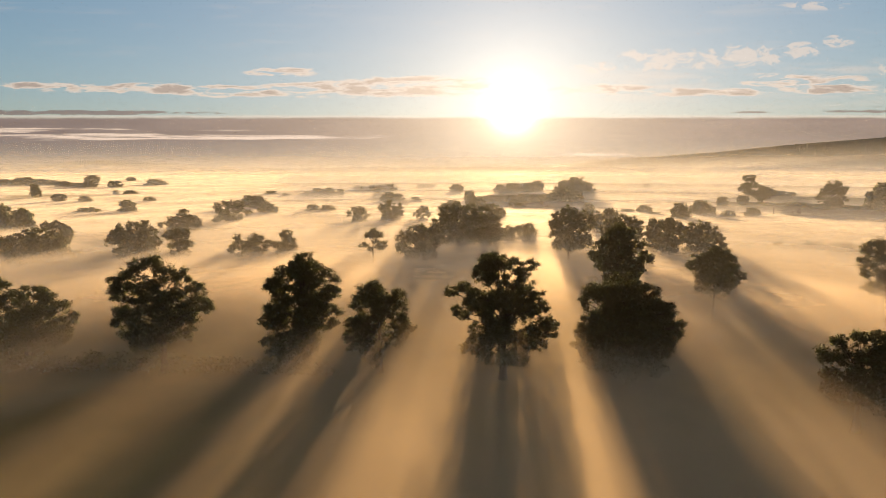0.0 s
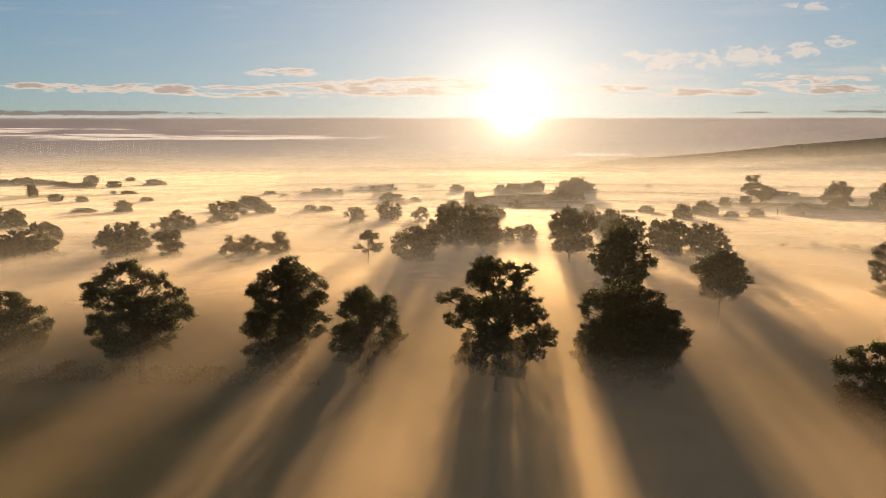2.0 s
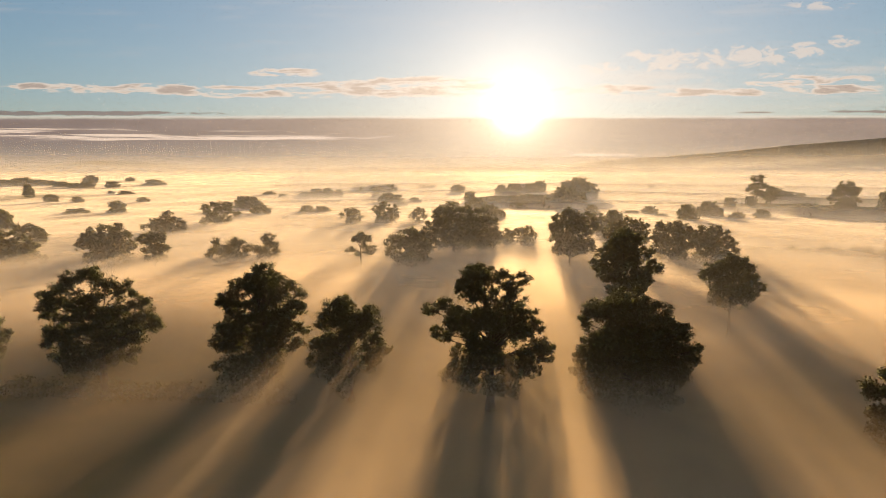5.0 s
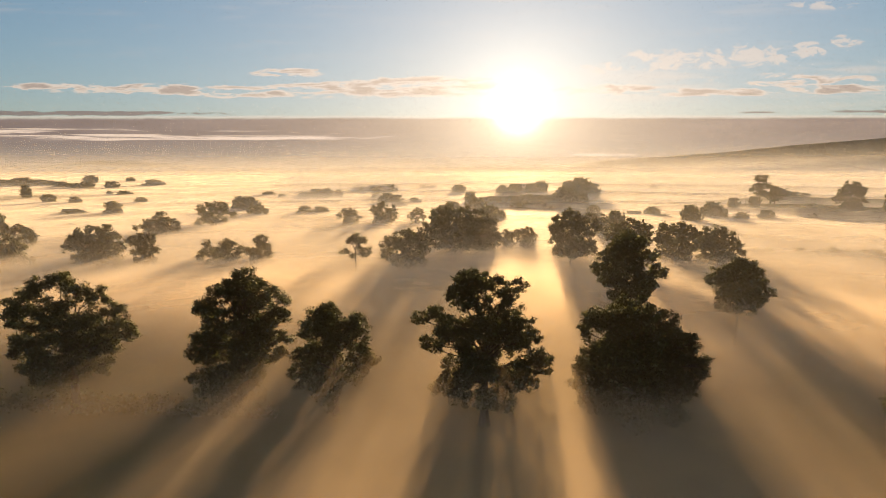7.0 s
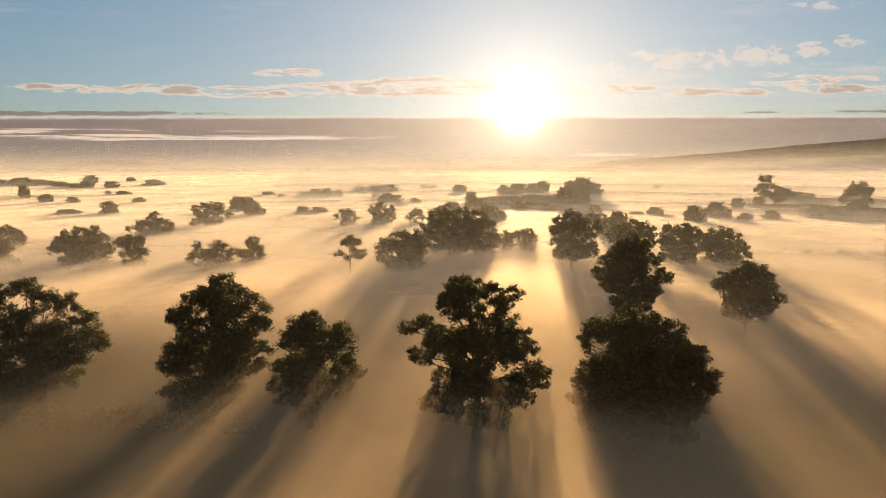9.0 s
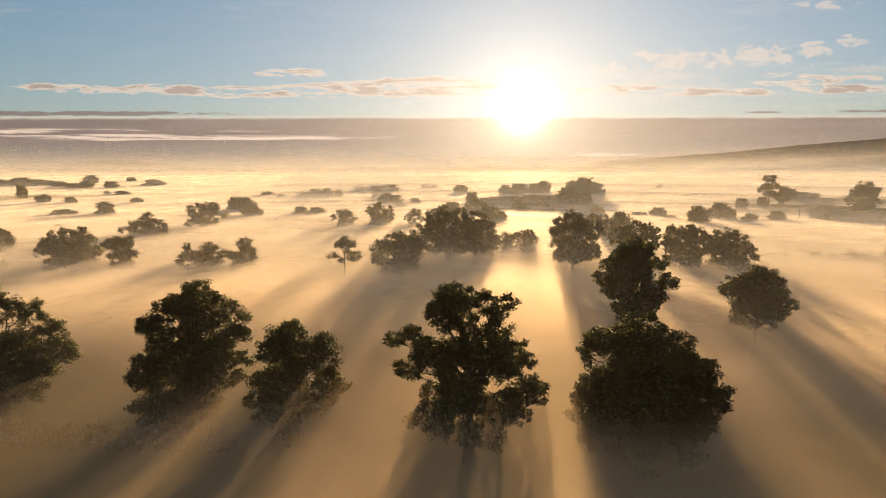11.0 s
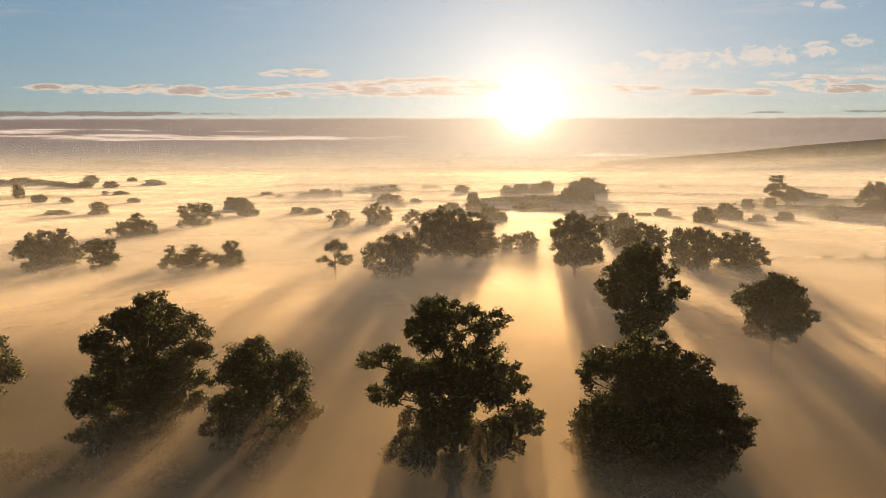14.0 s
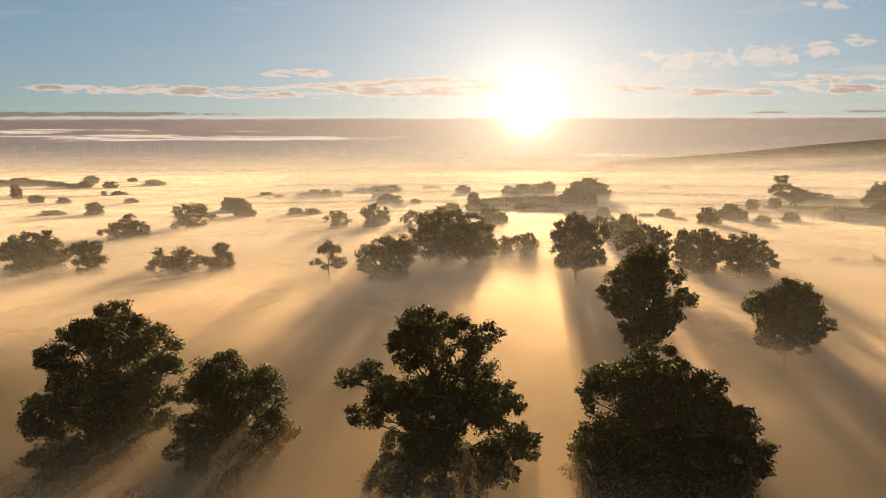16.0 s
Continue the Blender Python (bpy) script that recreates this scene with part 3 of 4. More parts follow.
stand(tree("oak", "domed oak with one long low limb, rising from mist", (
    (0.2, 18.5, 1.5), (2.1, 18, 1.7), (-1.6, 17.8, 1.6), (3.6, 16.1, 1.9), (5.3, 14.3, 1.7), (-3.2, 17.1, 1), (-4.5, 15.8, 1.4), (-0.7, 16.5, 1.2), (-5.1, 14.4, 1.2), (1.3, 14.6, 2.1), (3.4, 12.7, 2.2), (5.7, 12.6, 1.3), (-0.7, 12.7, 2.4), (-3.5, 12.6, 1.8), (1.6, 10.7, 2.5), (-5.8, 11.2, 1.4), (-6.4, 9.6, 1.2), (-3.7, 9.5, 2.1), (-0.9, 8.9, 2.7), (2, 7.7, 2.2), (4.9, 8.1, 1.1), (5.9, 9.8, 1.2), (-4.4, 6.6, 2.1), (-1.9, 6, 2.7), (-6.7, 6.2, 1), (1.3, 5.5, 2.2), (-2.1, 3.4, 2.5), (-5.1, 4.6, 1.6), (1.1, 3.1, 1.7)), 13, trunk=0.6, full=False, category="tree"), -23.4, 99.5, 31.2)
stand(tree("oak", "smaller rugged oak half sunk in mist", (
    (-2, 14.3, 1.4), (-0.4, 13.8, 1.5), (-3.2, 13.2, 1.2), (3, 13.1, 1.2), (1.2, 12.4, 1.5), (3.5, 11.1, 1.5), (-1.1, 11.7, 1.8), (-3.8, 11.5, 0.9), (0.8, 9.6, 2.1), (3.4, 8.6, 1.8), (5.1, 7.4, 1.1), (-2.8, 8.9, 1.8), (-5, 8.6, 1), (-0.7, 7.3, 2.1), (2.1, 6.6, 1.8), (-4, 6.7, 1.5), (-5.6, 6.9, 0.7), (-1.9, 5, 1.8), (0.9, 4.5, 1.8), (-4.4, 4.8, 1.2), (-1.5, 3, 1.5)), 14, trunk=0.42, full=False, category="tree"), -10.5, 98.0, 21.3)
stand(tree("oak", "wide twin-domed oak rising from mist", (
    (-0.8, 18.6, 1.9), (-3.6, 18, 1.8), (0.8, 17, 1.5), (-6, 16.1, 1.7), (3.4, 16.1, 1.7), (5.4, 14.3, 1.5), (-3.8, 14.8, 2.6), (0.3, 14.4, 2.6), (3.6, 12.5, 2.3), (6.4, 11.5, 1.8), (7.4, 10.6, 1.2), (-6.4, 14.2, 1.5), (-6, 10.4, 1.8), (-2.7, 10.8, 3), (1.4, 10, 3.1), (4.8, 9.2, 1.9), (-6.7, 9.7, 1.3), (-5.2, 7.3, 1.7), (-2.3, 6.5, 2.3), (1.2, 6.5, 2.3), (4, 7, 1.4), (-3.7, 5.6, 1.3), (-1, 4.9, 1.5)), 15, trunk=0.6, category="tree"), -47.3, 99.5, 25.4)
stand(tree("oak", "spreading oak half lost in mist", (
    (2.2, 13.2, 1.6), (3.4, 12.8, 1.4), (-0.1, 12.7, 1.7), (5.3, 10.4, 1.4), (6.5, 8.5, 1.4), (2.9, 10.3, 2.4), (-0.3, 9.9, 2.7), (5.3, 6.7, 1.6), (-2.7, 15.1, 1.1), (-2.9, 12.7, 2.3), (2, 6.4, 2.2), (-1.8, 6.2, 2.3), (-5, 12.9, 2.6), (-5.4, 8.4, 2.6), (-7.1, 11.4, 1.9)), 16, trunk=0.55, category="tree"), -71.7, 101.5, 35.2)
stand(tree("oak", "low spreading oak by the meadow edge in mist", (
    (-2.7, 11.6, 1), (-0.6, 12.1, 1.2), (1.4, 12.6, 1.3), (-4.1, 9.4, 1.2), (-1.6, 9.8, 1.8), (1, 10.1, 2), (3.5, 11.7, 2.1), (-3, 7.4, 1.3), (-0.2, 7.4, 1.7), (2.4, 7.7, 1.7), (4.3, 8.9, 2)), 17, trunk=0.45, category="tree"), 53.7, 75.0, -35.6)
stand(tree("oak", "dark broad oak on the misty pasture", (
    (-3.6, 15.6, 2.1), (-1.6, 16.5, 1.8), (-4.4, 12.6, 1.8), (-1.8, 12.8, 2.6), (1.6, 15.1, 3), (1.9, 11.3, 3), (-3.7, 10, 1.3), (-1, 9.6, 1.8), (3.8, 13.4, 2.5)), 18, trunk=0.5, category="tree"), 100.3, 135.0, -36.6)

# the second line of trees
stand(tree("oak", "bushy oak with backlit edges in a shaft of light", (
    (-0.4, 20.7, 1.6), (-2.2, 19.8, 1.4), (1.9, 20.2, 1.4), (-4.1, 17.6, 1.6), (3.8, 18.1, 1.4), (-0.2, 17.5, 2.7), (-5.1, 15.1, 1.5), (-2.4, 14.9, 2.1), (1.4, 15.2, 2.4), (5, 15.4, 1.6), (-4.3, 13.1, 1.1), (-0.8, 12.5, 1.6), (2.6, 12.8, 1.6), (6, 14.7, 0.9), (4.4, 13, 0.9), (-3.1, 12.9, 1.5), (1.1, 12.3, 1.6), (3.7, 13.7, 1.3), (-2.2, 10.9, 1.4), (0.4, 10.6, 1.6), (3.4, 11.5, 1.2), (-1.2, 9.2, 1.4), (1.5, 8.8, 1.4)), 21, leaf=0.36, trunk=0.45, skirt=False, full=False, category="tree"), 37.4, 127.0, -17.4)
stand(tree("field_maple", "low wide field maple in mist", (
    (-0, 15.6, 1.6), (-2, 14.6, 1.6), (1.9, 15.1, 1.5), (3.4, 14.6, 1.1), (-4, 13.4, 1.5), (-0.8, 13.1, 2.4), (2.1, 12.8, 2.1), (4.1, 12.1, 1.3), (5.2, 11.1, 1), (-3, 11.9, 1.9), (1.1, 11.1, 1.7), (-5.1, 12.4, 1.1), (-1.2, 11.2, 1.7), (3.3, 10.8, 1.2), (-2.3, 9.8, 1.5), (0.6, 9.4, 1.7), (3.7, 9.4, 1.2), (-2.6, 8.1, 1.3), (1.9, 7.8, 1.4), (-0.4, 7.2, 1.4)), 22, leaf=0.3, trunk=0.3, skirt=False, full=False, category="tree"), 59.6, 131.0, -24.5)
stand(tree("oak", "round-headed oak behind the shafts of light", (
    (-4.5, 15.1, 2.3), (-1.3, 16, 2.5), (2.3, 15.7, 2.5), (4.4, 14.7, 2), (-1.7, 13, 3.2), (2.8, 12.7, 2.7), (-6.2, 13.2, 1.8)), 23, leaf=0.48, trunk=0.45, category="tree"), 59.4, 198.0, -16.7)
stand(tree("oak", "broad oak of a tight pair in mist", (
    (-2.2, 13.8, 2.6), (1.1, 14.7, 2.6), (4.2, 14, 2.3), (-3.9, 11.4, 2.6), (0.7, 11, 3.8), (6.1, 11.7, 3.3), (-2, 8.9, 2.9), (3.5, 8.5, 2.8)), 24, leaf=0.48, trunk=0.45, category="tree"), 75.0, 207.0, -19.9)
stand(tree("oak", "sloping-crowned oak of a tight pair in mist", (
    (-3.5, 13.1, 2.1), (0, 13.3, 2.3), (2.7, 11.8, 2.3), (-0.7, 10.5, 3.7), (4.6, 9.4, 2.3), (6.7, 8, 1.4), (-5.1, 9.9, 3.3), (2, 8, 2.8), (-2.3, 7.4, 2.8)), 25, leaf=0.48, trunk=0.45, category="tree"), 87.9, 204.0, -23.3)
stand(tree("oak", "upright oak at the edge of a bright gap", (
    (-0.4, 17.8, 3.3), (-3.4, 16.7, 2.6), (2.7, 17.2, 3.1), (-5.3, 13.7, 2.4), (-1.4, 13.4, 4.3), (3.4, 13.5, 4.3), (6.2, 14.9, 2.9), (-4.2, 10.2, 2.4), (-0.3, 8.9, 3.8), (4.5, 9, 3.8)), 26, leaf=0.48, trunk=0.45, category="tree"), 43.8, 210.0, -11.8)
stand(tree("oak", "hazy tree behind an upright oak", (
    (-3, 12.1, 2.5), (0.3, 11.4, 2.8), (3.3, 9.6, 2.5), (-0.3, 7.5, 3.1), (4.1, 7.1, 2.2)), 27, leaf=0.55, trunk=0.4, category="tree"), 68.7, 275.0, -14.0)
stand(tree("oak", "leafy oak leaning into the sunlit clump", (
    (-1.3, 12.3, 3.2), (-5.1, 9.8, 3.2), (2.8, 12.7, 3.7), (-6.3, 7, 2.3), (-0, 8.5, 4.2), (4.7, 9.8, 3.7), (-3.8, 5.8, 2.3), (2.8, 6.6, 2.8)), 28, leaf=0.48, trunk=0.45, category="tree"), -7.4, 202.0, 2.1)
stand(tree("oak", "tall oak in the middle of the sunlit clump", (
    (-3.7, 16.5, 3.7), (0.6, 17.2, 3.7), (-5.8, 13.5, 3.7), (-2.6, 12.2, 5.3), (2.8, 12.2, 5.3), (-8.6, 10.7, 2.6), (0.7, 7.4, 5.3), (-4.7, 7.9, 3.7)), 29, leaf=0.48, trunk=0.45, category="tree"), 6.0, 231.0, -1.5)
stand(tree("oak", "tall oak at the bright side of the clump", (
    (-3.9, 16.6, 3.7), (0.4, 15.7, 3.4), (3.5, 13.6, 3.2), (-3, 11.8, 5.3), (1.3, 10.8, 5.3), (5.2, 10.1, 2.6), (-1.2, 6.4, 4.8), (6.5, 8.6, 2.4), (4.2, 6.4, 2.6)), 30, leaf=0.48, trunk=0.45, category="tree"), 15.5, 231.0, -3.8)
stand(tree("cedar", "flat-tiered cedar with a bare stem in mist", (
    (-0, 12.6, 1.5), (2.2, 11.6, 1.3), (-1.9, 11.5, 1.1), (0.5, 11.3, 1.3), (3.7, 8.9, 0.9), (2.4, 8.4, 0.9), (-2.9, 8.3, 0.8), (-4.4, 7.9, 0.6), (0.9, 9.2, 1.1), (1.8, 7, 0.9), (4.3, 7.4, 0.8), (-1, 6.9, 0.9)), 31, leaf=0.3, trunk=0.3, skirt=False, full=False, depth=0.35, fork=0.55, mat=PINE_LEAF, category="tree"), -23.4, 201.6, 6.6)
stand(tree("oak", "ivy-clad tree pale in the sunlit mist", (
    (-0.7, 8.3, 2.3), (-1.6, 6, 2.3), (0.7, 5.6, 2.3), (2.1, 8.4, 1.7)), 32, leaf=0.5, trunk=0.3, category="tree"), 28.0, 247.0, -6.5)
stand(tree("oak", "square-topped tree pale in the sunlit mist", (
    (-2.3, 9, 2.3), (0.4, 9.7, 2), (1.9, 7.9, 1.7), (1.2, 5.5, 2), (-1.6, 6.4, 2.5)), 33, leaf=0.5, trunk=0.3, category="tree"), 34.9, 247.0, -8.0)
stand(tree("oak", "broad dark oak in the misty pasture", (
    (-0.5, 14, 2.3), (-3.9, 12.6, 2.3), (2.8, 13.2, 2.6), (-5.7, 10.5, 2.7), (4.4, 10.9, 2.8), (-0.7, 10.6, 4.1), (6, 8.3, 2.3), (-7.4, 9.6, 1.8), (-4.2, 8.1, 2.7), (1.6, 7.8, 3.2)), 34, leaf=0.48, trunk=0.45, category="tree"), -103.1, 202.0, 27.0)
stand(tree("hawthorn", "gnarled hawthorn beside a broad dark oak", (
    (-0.2, 11.9, 1.6), (2.1, 11.8, 1.6), (-2.8, 10.9, 2.1), (-0.8, 10.2, 2.1), (1.4, 9.7, 1.9), (-1.6, 7.9, 1.8), (1.3, 7.6, 1.9), (3.3, 7.7, 1.4)), 35, leaf=0.4, trunk=0.3, category="tree"), -88.5, 202.0, 23.7)
stand(tree("hawthorn", "ragged hedge thorn with a bare top in mist", (
    (-3.6, 10.4, 1.4), (-4.1, 7.6, 1.8), (-1.5, 8, 2.1), (1.8, 9.2, 2.1), (3.9, 9.2, 1.9), (5.9, 7.7, 1.6), (0.8, 6.8, 2.3), (4.4, 6.2, 2.1), (-5.6, 6.3, 1.4)), 36, leaf=0.4, trunk=0.25, category="tree"), -65.1, 202.0, 17.9)
stand(tree("hawthorn", "rounded hedge thorn in mist", (
    (0, 10.8, 2.1), (1.8, 10.2, 1.9), (0.8, 7.9, 2.3), (-2, 7.2, 2.1), (-3.6, 8, 1.4), (2.6, 6.7, 1.4)), 37, leaf=0.4, trunk=0.25, category="tree"), -53.0, 203.0, 14.6)
stand(tree("oak", "massive dark oak at the foggy field side", (
    (-1.9, 11.1, 2.7), (1.2, 10.9, 2.8), (-5, 10, 2.7), (4.3, 9.3, 3), (-8.1, 8.9, 2.7), (-0.6, 7.8, 4.1), (7.4, 7.8, 2.3), (5.7, 6, 2.8), (10.4, 4.4, 1.7), (-6.8, 6.4, 2.7), (-11, 9.5, 3.1), (-13.3, 7.9, 3.1)), 38, leaf=0.48, trunk=0.45, category="tree"), -135.2, 200.0, 34.1)
stand(tree("oak", "flat-topped oak behind a massive dark oak", (
    (-2.4, 11.1, 2.1), (0.4, 10.9, 2.1), (3.1, 9.6, 2.2), (-4.3, 9.9, 1.6), (-0.7, 8.8, 2.7), (4.7, 8, 1.6), (3.4, 6.7, 2.2)), 39, leaf=0.48, trunk=0.45, category="tree"), -150.6, 235.0, 32.7)
stand(tree("willow", "pale willow dissolving in mist", (
    (-2.7, 0.9, 3), (0.8, 0.9, 3.4), (-4.3, 0.9, 3), (1.1, 0.9, 4.5), (4.4, 0.9, 3)), 40, leaf=0.6, trunk=0.35, category="tree"), -191.4, 330.0, 30.1)
stand(tree("oak", "dome-shaped oak above the mist", (
    (0, 10.9, 2.9), (-3.7, 9.5, 2.9), (3.5, 9.2, 2.9), (-6.1, 7.8, 2.5), (-0.2, 7.3, 3.8), (5.9, 7, 2.3), (-9.7, 7.1, 1.3)), 41, leaf=0.5, trunk=0.4, category="tree"), -119.8, 280.0, 23.2)
stand(tree("oak", "twin-crowned tree above the mist", (
    (-4.8, 12.9, 2.5), (-0.5, 13.4, 2.9), (2.9, 13.9, 2.6), (6.6, 14.4, 2.2), (-3.5, 9.9, 2.9), (5, 10.9, 3.3), (10.7, 9.5, 1.9)), 42, leaf=0.55, trunk=0.35, category="tree"), -114.4, 322.0, 19.6)
stand(tree("oak", "round oak above the far mist", (
    (-0, 13, 2.7), (-4.1, 11.2, 2.7), (4, 11.7, 2.7), (-2.2, 8.4, 3), (3.1, 8.6, 3), (6.2, 8, 1.9)), 43, leaf=0.55, trunk=0.35, category="tree"), -29.3, 335.0, 5.0)
stand(tree("oak", "small dome-shaped oak above the far mist", (
    (-0.6, 10.8, 2.2), (1.5, 9.9, 2.2), (-2.8, 8.3, 2.3), (3.1, 7.7, 1.9)), 44, leaf=0.55, trunk=0.3, category="tree"), -11.4, 330.0, 2.0)
stand(tree("oak", "small slanting oak above the far mist", (
    (-2.4, 10.5, 2.2), (1.2, 10.2, 2.6), (-1.3, 8.1, 3), (3.6, 7.7, 1.9), (-5.5, 8.7, 1.5)), 45, leaf=0.55, trunk=0.3, category="tree"), -45.1, 327.0, 7.8)
stand(tree("poplar", "tall ragged poplar on the low rise", (
    (-2.6, 21, 3), (2.6, 21.6, 3), (1.2, 16.7, 4.2), (-3.1, 14.2, 3), (5.6, 15.3, 3), (-6.5, 12.1, 2.4), (1.6, 10.3, 4.2), (4.8, 7, 3.6)), 46, leaf=0.7, trunk=0.5, category="tree"), 265.5, 530.0, -26.6)
stand(tree("oak", "large round oak on the low rise", (
    (-2, 21.2, 3.8), (1.9, 21.3, 3.8), (5.4, 18.3, 3.7), (-4.9, 17.3, 3.8), (0.1, 16.3, 4.7), (-7.3, 13.3, 3.3), (-1.2, 11.2, 4.3), (5.2, 13, 3.3), (2.2, 9, 4.2)), 47, leaf=0.6, trunk=0.5, category="tree"), 266.6, 416.0, -32.7)

# trees farther off: a few kinds, each copied at its own size
FAR_KINDS = [
    tree("field_tree", "small round-headed tree fading into the mist", ((0, 8.0, 2.2), (-2.2, 7.2, 2.1), (2.3, 7.3, 2.0), (-3.6, 5.2, 1.9), (3.6, 5.3, 1.9), (0, 5.4, 2.8), (-2.2, 3.4, 2.4), (2.4, 3.4, 2.4), (0, 2.4, 2.4)), 61, 0.3, leaf=0.66, mat=FAR_LEAF, skirt=False, full=False, inner=2),
    tree("field_tree", "uneven bushy tree fading into the mist", ((-1.5, 8.2, 1.9), (0.9, 7.4, 2.0), (2.9, 6.2, 1.9), (-3.2, 6.2, 1.9), (-0.4, 5.4, 2.7), (3.8, 4.2, 1.7), (-3.4, 3.8, 2.2), (1.6, 3.6, 2.5), (-1.2, 2.4, 2.4)), 62, 0.3, leaf=0.66, mat=FAR_LEAF, skirt=False, full=False, inner=2),
    tree("field_tree", "low flat-topped tree fading into the mist", ((-2.4, 7.6, 1.9), (0, 8.0, 2.0), (2.4, 7.8, 1.9), (4.0, 6.2, 1.7), (-4.0, 6.0, 1.7), (0, 5.4, 2.7), (-2.6, 4.4, 2.4), (2.6, 4.4, 2.4), (0, 2.6, 2.6)), 63, 0.3, leaf=0.66, mat=FAR_LEAF, skirt=False, full=False, inner=2)]
for kind in FAR_KINDS:
    tagged(kind, group="far trees in the mist")

# left valley: kind, x, y, width, height of the top
LEFT_VALLEY = (
    (0, -415, 620, 12.7, 15.3), (1, -701, 980, 40.1, 11.1), (2, -669, 980, 40.1, 13.8), (0, -655, 1000, 37.2, 10.6),
    (1, -624, 980, 20.1, 9.3), (2, -620, 1081, 26.1, 15.5), (0, -519, 900, 23.4, 10.5), (1, -569, 920, 29.1, 9.1),
    (2, -536, 900, 21.8, 7.2), (0, -483, 900, 20.1, 10.5), (1, -470, 1000, 35.3, 10.6), (2, -612, 1200, 20.1, 9),
    (0, -376, 700, 6.5, 5), (1, -359, 700, 18.2, 5), (2, -353, 560, 13.5, 7.9), (0, -329, 560, 13.5, 5.8))

# left fields: kind, x, y, width, height of the top
LEFT_FIELDS = (
    (1, -218, 420, 14.8, 10.8), (2, -270, 560, 11.5, 5.3), (0, -219, 300, 13.9, 16.3), (1, -208, 300, 12.1, 14.1),
    (2, -244, 420, 21.9, 5.3), (0, -197, 700, 14.3, 4.4), (1, -168, 650, 9.7, 4.1), (2, -115, 400, 14.1, 9.3),
    (0, -139, 452, 12, 12.3), (1, -147, 460, 12.1, 12.3), (2, -135, 455, 9.9, 9.6), (0, -88, 413, 11.5, 8.1),
    (1, -78, 413, 13.1, 7.7), (2, -49, 560, 15.6, 9.5), (0, -41, 560, 10.4, 8.4), (1, -54, 560, 11.5, 5.8),
    (2, -66, 620, 9.3, 7.3))

# valley ahead: kind, x, y, width, height of the top
VALLEY_AHEAD = (
    (0, -137, 675, 21.3, 8.6), (1, -148, 670, 17.5, 5.1), (2, -126, 675, 12.6, 9.2), (0, -114, 680, 9.9, 7.7),
    (1, -107, 800, 26.8, 6.6), (2, -88, 800, 26.8, 8.1), (0, -70, 800, 20.8, 9.6), (1, -25, 560, 11.5, 5.3),
    (2, -33, 500, 11.2, 4.8), (0, -32, 900, 13.4, 5.6), (1, -18, 900, 13.4, 4.7), (2, 17, 750, 16.7, 10.5),
    (0, 24, 560, 12.3, 11), (1, 66, 618, 23, 12.5), (2, 65, 700, 13.1, 12.1), (0, 89, 760, 24, 12.2),
    (1, 106, 760, 21.2, 12.2), (2, 117, 760, 17, 15))

# long wood ahead: kind, x, y, width, height of the top
LONG_WOOD = (
    (0, 8, 430, 13.6, 10.2), (1, 2, 430, 11.2, 7.8), (2, 24, 450, 14.2, 11.1), (0, 28, 356, 11.9, 12.8),
    (1, 34, 356, 9.3, 9.8), (2, 34, 500, 18.6, 9), (0, 45, 500, 21.4, 10.3), (1, 58, 505, 21.6, 10.1),
    (2, 69, 505, 21.6, 11), (0, 80, 500, 21.4, 11.3), (1, 89, 495, 20.3, 10.6), (2, 92, 477, 16.9, 18.5),
    (0, 102, 470, 14.9, 15.3), (1, 101, 420, 10.2, 8.5), (2, 59, 470, 17.5, 7.9), (0, 75, 470, 17.5, 7.9))

# fields to the east: kind, x, y, width, height of the top
EAST_FIELDS = (
    (1, 124, 620, 18.8, 19.9), (2, 134, 620, 20.9, 22.7), (0, 146, 620, 16.2, 17), (1, 83, 300, 11.4, 14.1),
    (2, 135, 407, 9.8, 8.1), (0, 124, 410, 12.2, 4.9), (1, 138, 352, 11.8, 13.4), (2, 166, 392, 11.6, 12.4),
    (0, 173, 392, 8, 8), (1, 196, 383, 12.1, 7.9), (2, 180, 383, 8.6, 6.2), (0, 223, 485, 9, 9.7),
    (1, 301, 900, 13.4, 5.6), (2, 133, 380, 9.2, 5.3))

# hedge trees on the rise: kind, x, y, width, height of the top
RISE_HEDGE = (
    (0, 249, 505, 9.4, 9.6), (1, 278, 530, 12.6, 17.2), (2, 282, 530, 11.8, 15.2), (0, 293, 530, 11.8, 12.3),
    (1, 307, 536, 13, 10.5), (2, 238, 412, 17.6, 9.7), (0, 245, 408, 15.2, 7.7), (1, 270, 405, 16.6, 6.4),
    (2, 283, 400, 20.8, 9), (0, 277, 402, 15, 7.3), (1, 300, 400, 22.3, 9.7), (2, 311, 430, 20.1, 22.9),
    (0, 311, 400, 18.6, 9))

for rows in (LEFT_VALLEY, LEFT_FIELDS, VALLEY_AHEAD, LONG_WOOD, EAST_FIELDS, RISE_HEDGE):
    for n, (kind, x, y, wide, high) in enumerate(rows):
        ground_z = float(land(np.array(x), np.array(y)))
        tall = max(high - ground_z, 0.45 * wide, 4.5)
        m = pose(x, y, high - tall, 0, 0, (n * 67) % 90 - 45 if kind < 2 else (n * 31) % 40 - 20)
        copy_thing(FAR_KINDS[kind], m @ Matrix.Diagonal((wide / 10.0, wide / 10.0, tall / 10.3, 1)))
for kind in FAR_KINDS:
    for ob in (*kind.children_recursive, kind):
        bpy.data.objects.remove(ob)


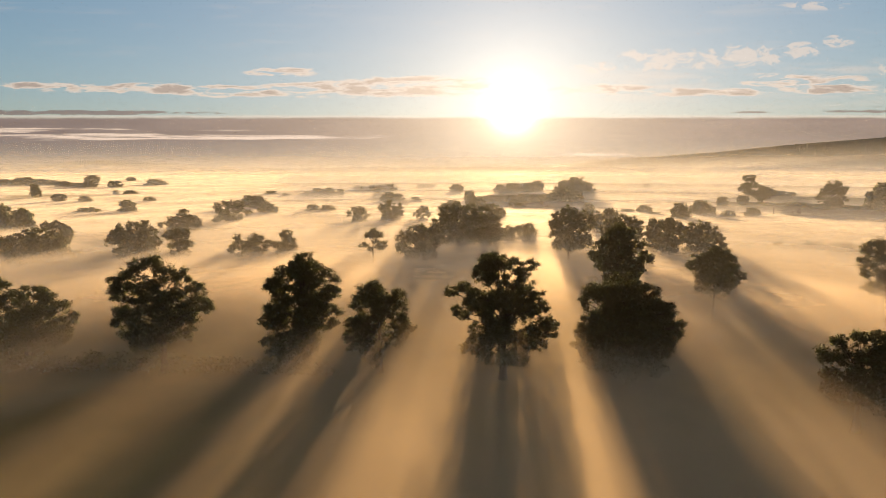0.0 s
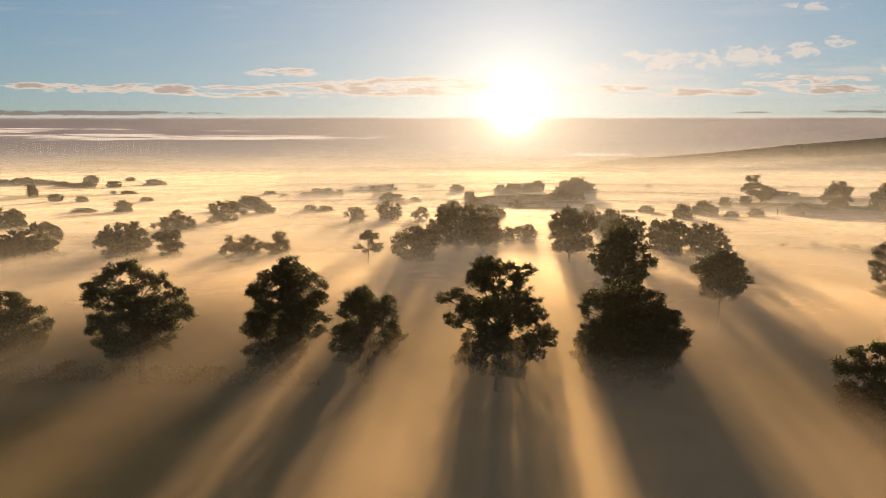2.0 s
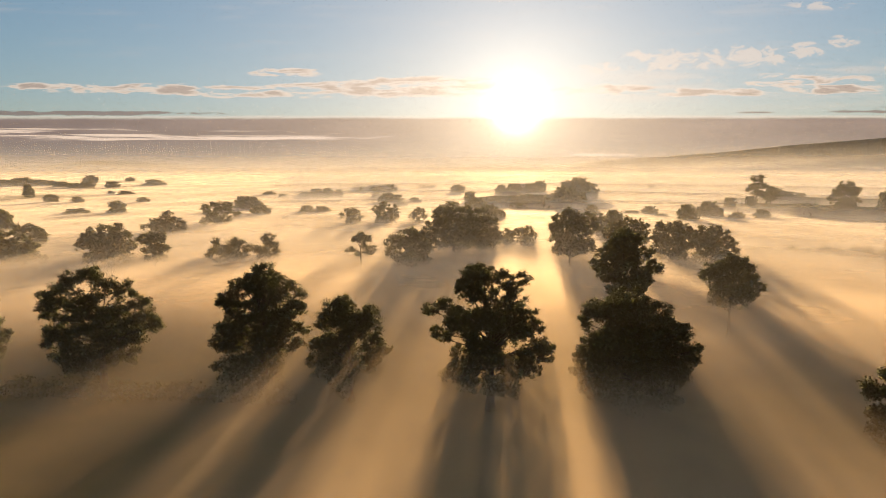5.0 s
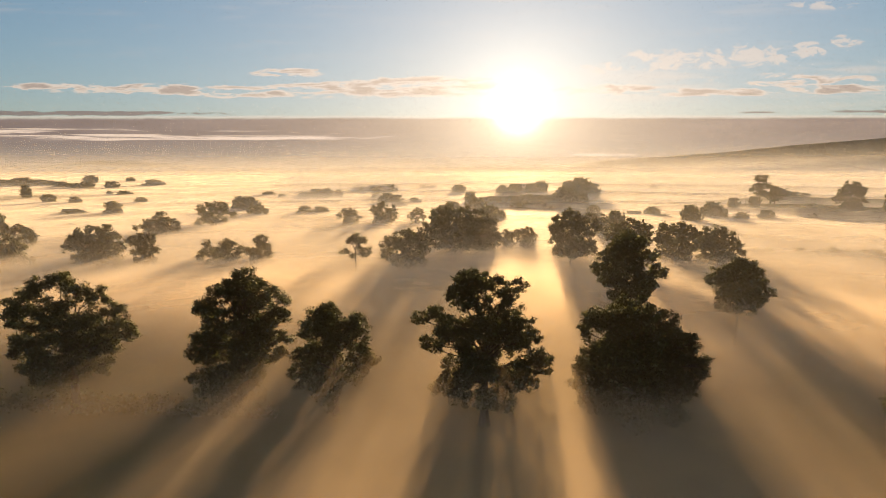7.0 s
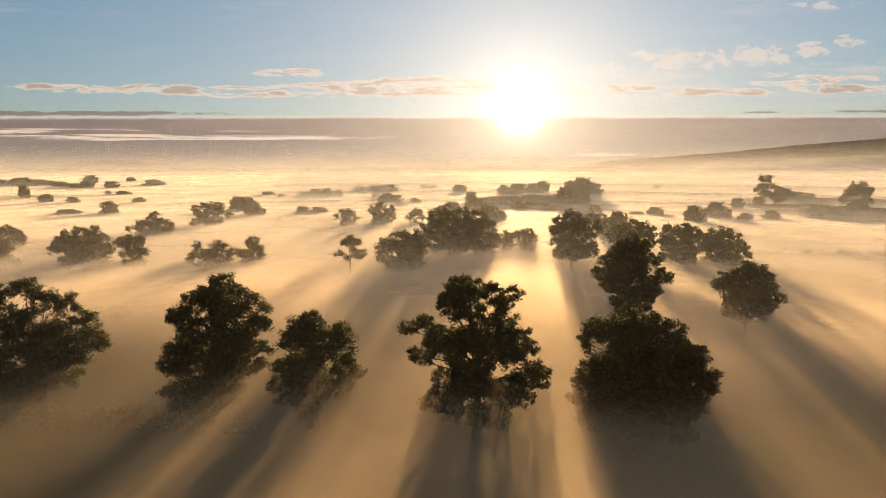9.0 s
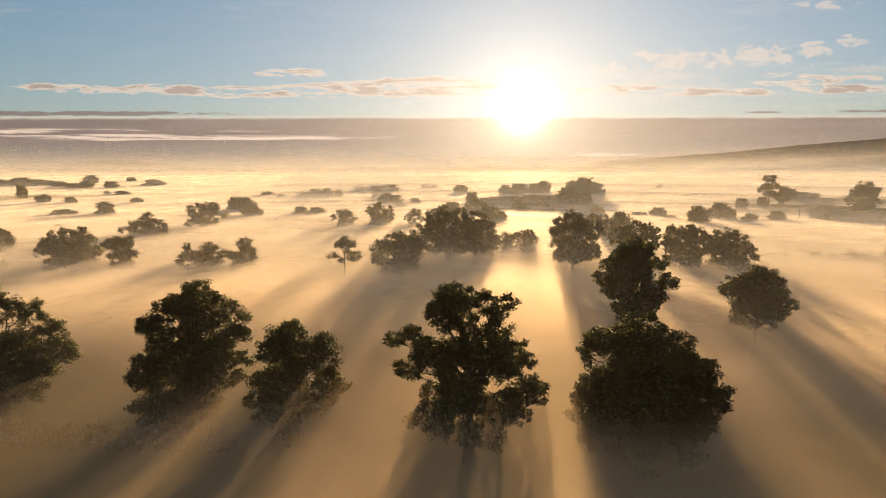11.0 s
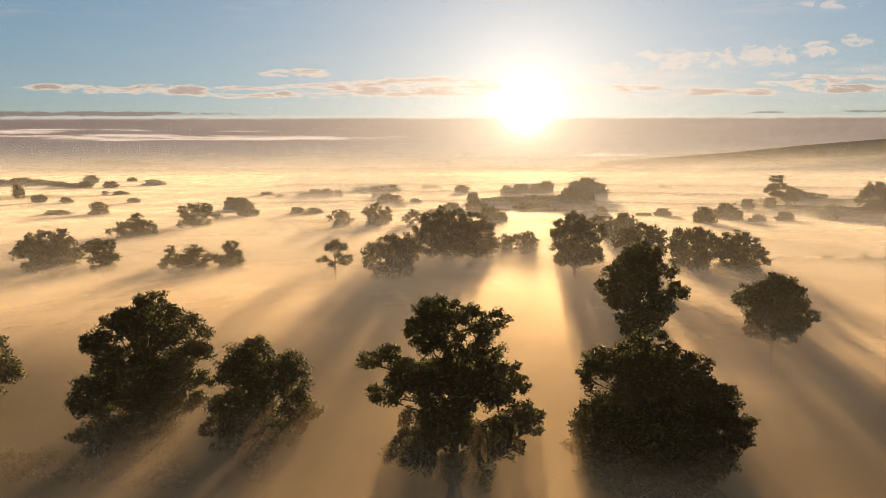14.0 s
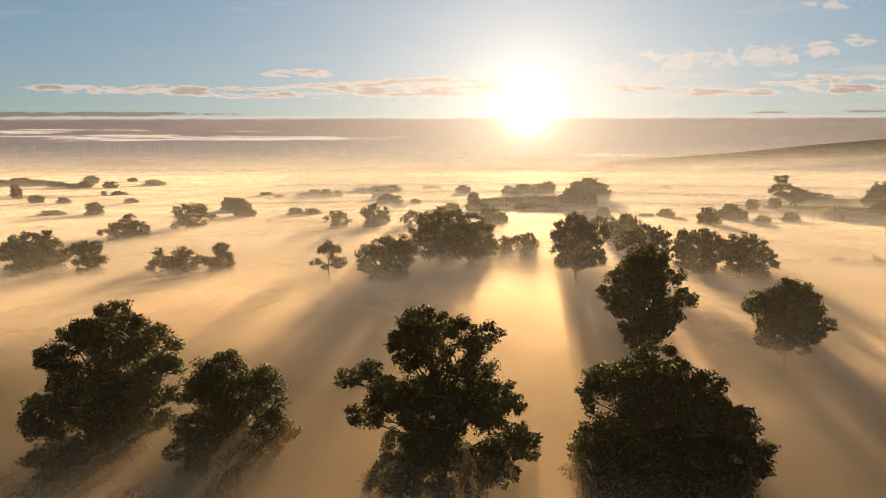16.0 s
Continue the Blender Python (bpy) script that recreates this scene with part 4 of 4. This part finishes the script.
# a low hedge along the edge of the misty pasture, and two line posts on the rise
def hedge(label, x0, y0, x1, y1, high, seed):
    rng = np.random.default_rng(seed)
    run = math.hypot(x1 - x0, y1 - y0)
    root = tagged(new("hedge"), label, "hedge")
    root.matrix_basis = pose(x0, y0, float(land(np.array(x0), np.array(y0))), 0, 0, math.degrees(math.atan2(y1 - y0, x1 - x0)))
    n = int(run * high * 2.0)
    s = rng.uniform(0, run, n)
    crest = high * (0.78 + 0.3 * np.sin(s * 0.37 + seed) * np.sin(s * 0.91) + 0.12 * np.sin(s * 0.13 + 2.0 * seed))
    tufts = np.stack([s, rng.normal(size=n) * 0.6, crest * rng.uniform(size=n) ** 0.5], -1)
    off = rng.normal(size=(n, 34, 3)) * (0.5, 0.5, 0.36)
    c = (tufts[:, None] + off).reshape(-1, 3)
    v, f = leaves(c, 0.36 * rng.uniform(0.6, 1.3, len(c)), rng)
    out = off.reshape(-1, 3) * 0.8 + (0.0, 0.0, 0.6)
    crown = new("foliage", crown_mesh("foliage", v, f, OAK_LEAF, np.repeat(out, 4, axis=0)))
    crown.parent = root
    tagged(crown, kind="stuff")
    for k in np.arange(0.5, run, 4.0):
        tv, tf = tube([(k, 0, -0.3), (k + 0.1, 0.05, high * 0.4), (k - 0.05, 0, high * 0.75)], [0.09, 0.06, 0.02], 5)
        part("stem", tv, tf, BARK, root)
    return root


hedge("overgrown thorn hedge running between the oaks in mist", -96, 103, -19, 97.5, 3.0, 70)
hedge("trimmed hawthorn hedge along a misty pasture", 112, 231, 232, 214, 5.0, 71)
hedge("low overgrown hedge on the skyline of the rise", 196, 470, 330, 478, 3.0, 72)
hedge("dark field hedge below the rise", 236, 404, 380, 392, 6.0, 73)


def line_post(x, y, high):
    root = tagged(new("utility_post"), "weathered wooden utility post standing in a field", "utility post")
    root.matrix_basis = pose(x, y, float(land(np.array(x), np.array(y))), 0, 0, 20)
    v, f = tube([(0, 0, -0.5), (0, 0, high * 0.5), (0, 0, high)], [0.16, 0.14, 0.11], 8)
    part("pole", v, f, BARK, root)
    v, f = tube([(-0.9, 0, high - 0.5), (0, 0, high - 0.5), (0.9, 0, high - 0.5)], [0.06, 0.06, 0.06], 6)
    part("crossarm", v, f, BARK, root)


for x, y, high in ((244, 510, 9.0), (218, 400, 7.5)):
    line_post(x, y, high)
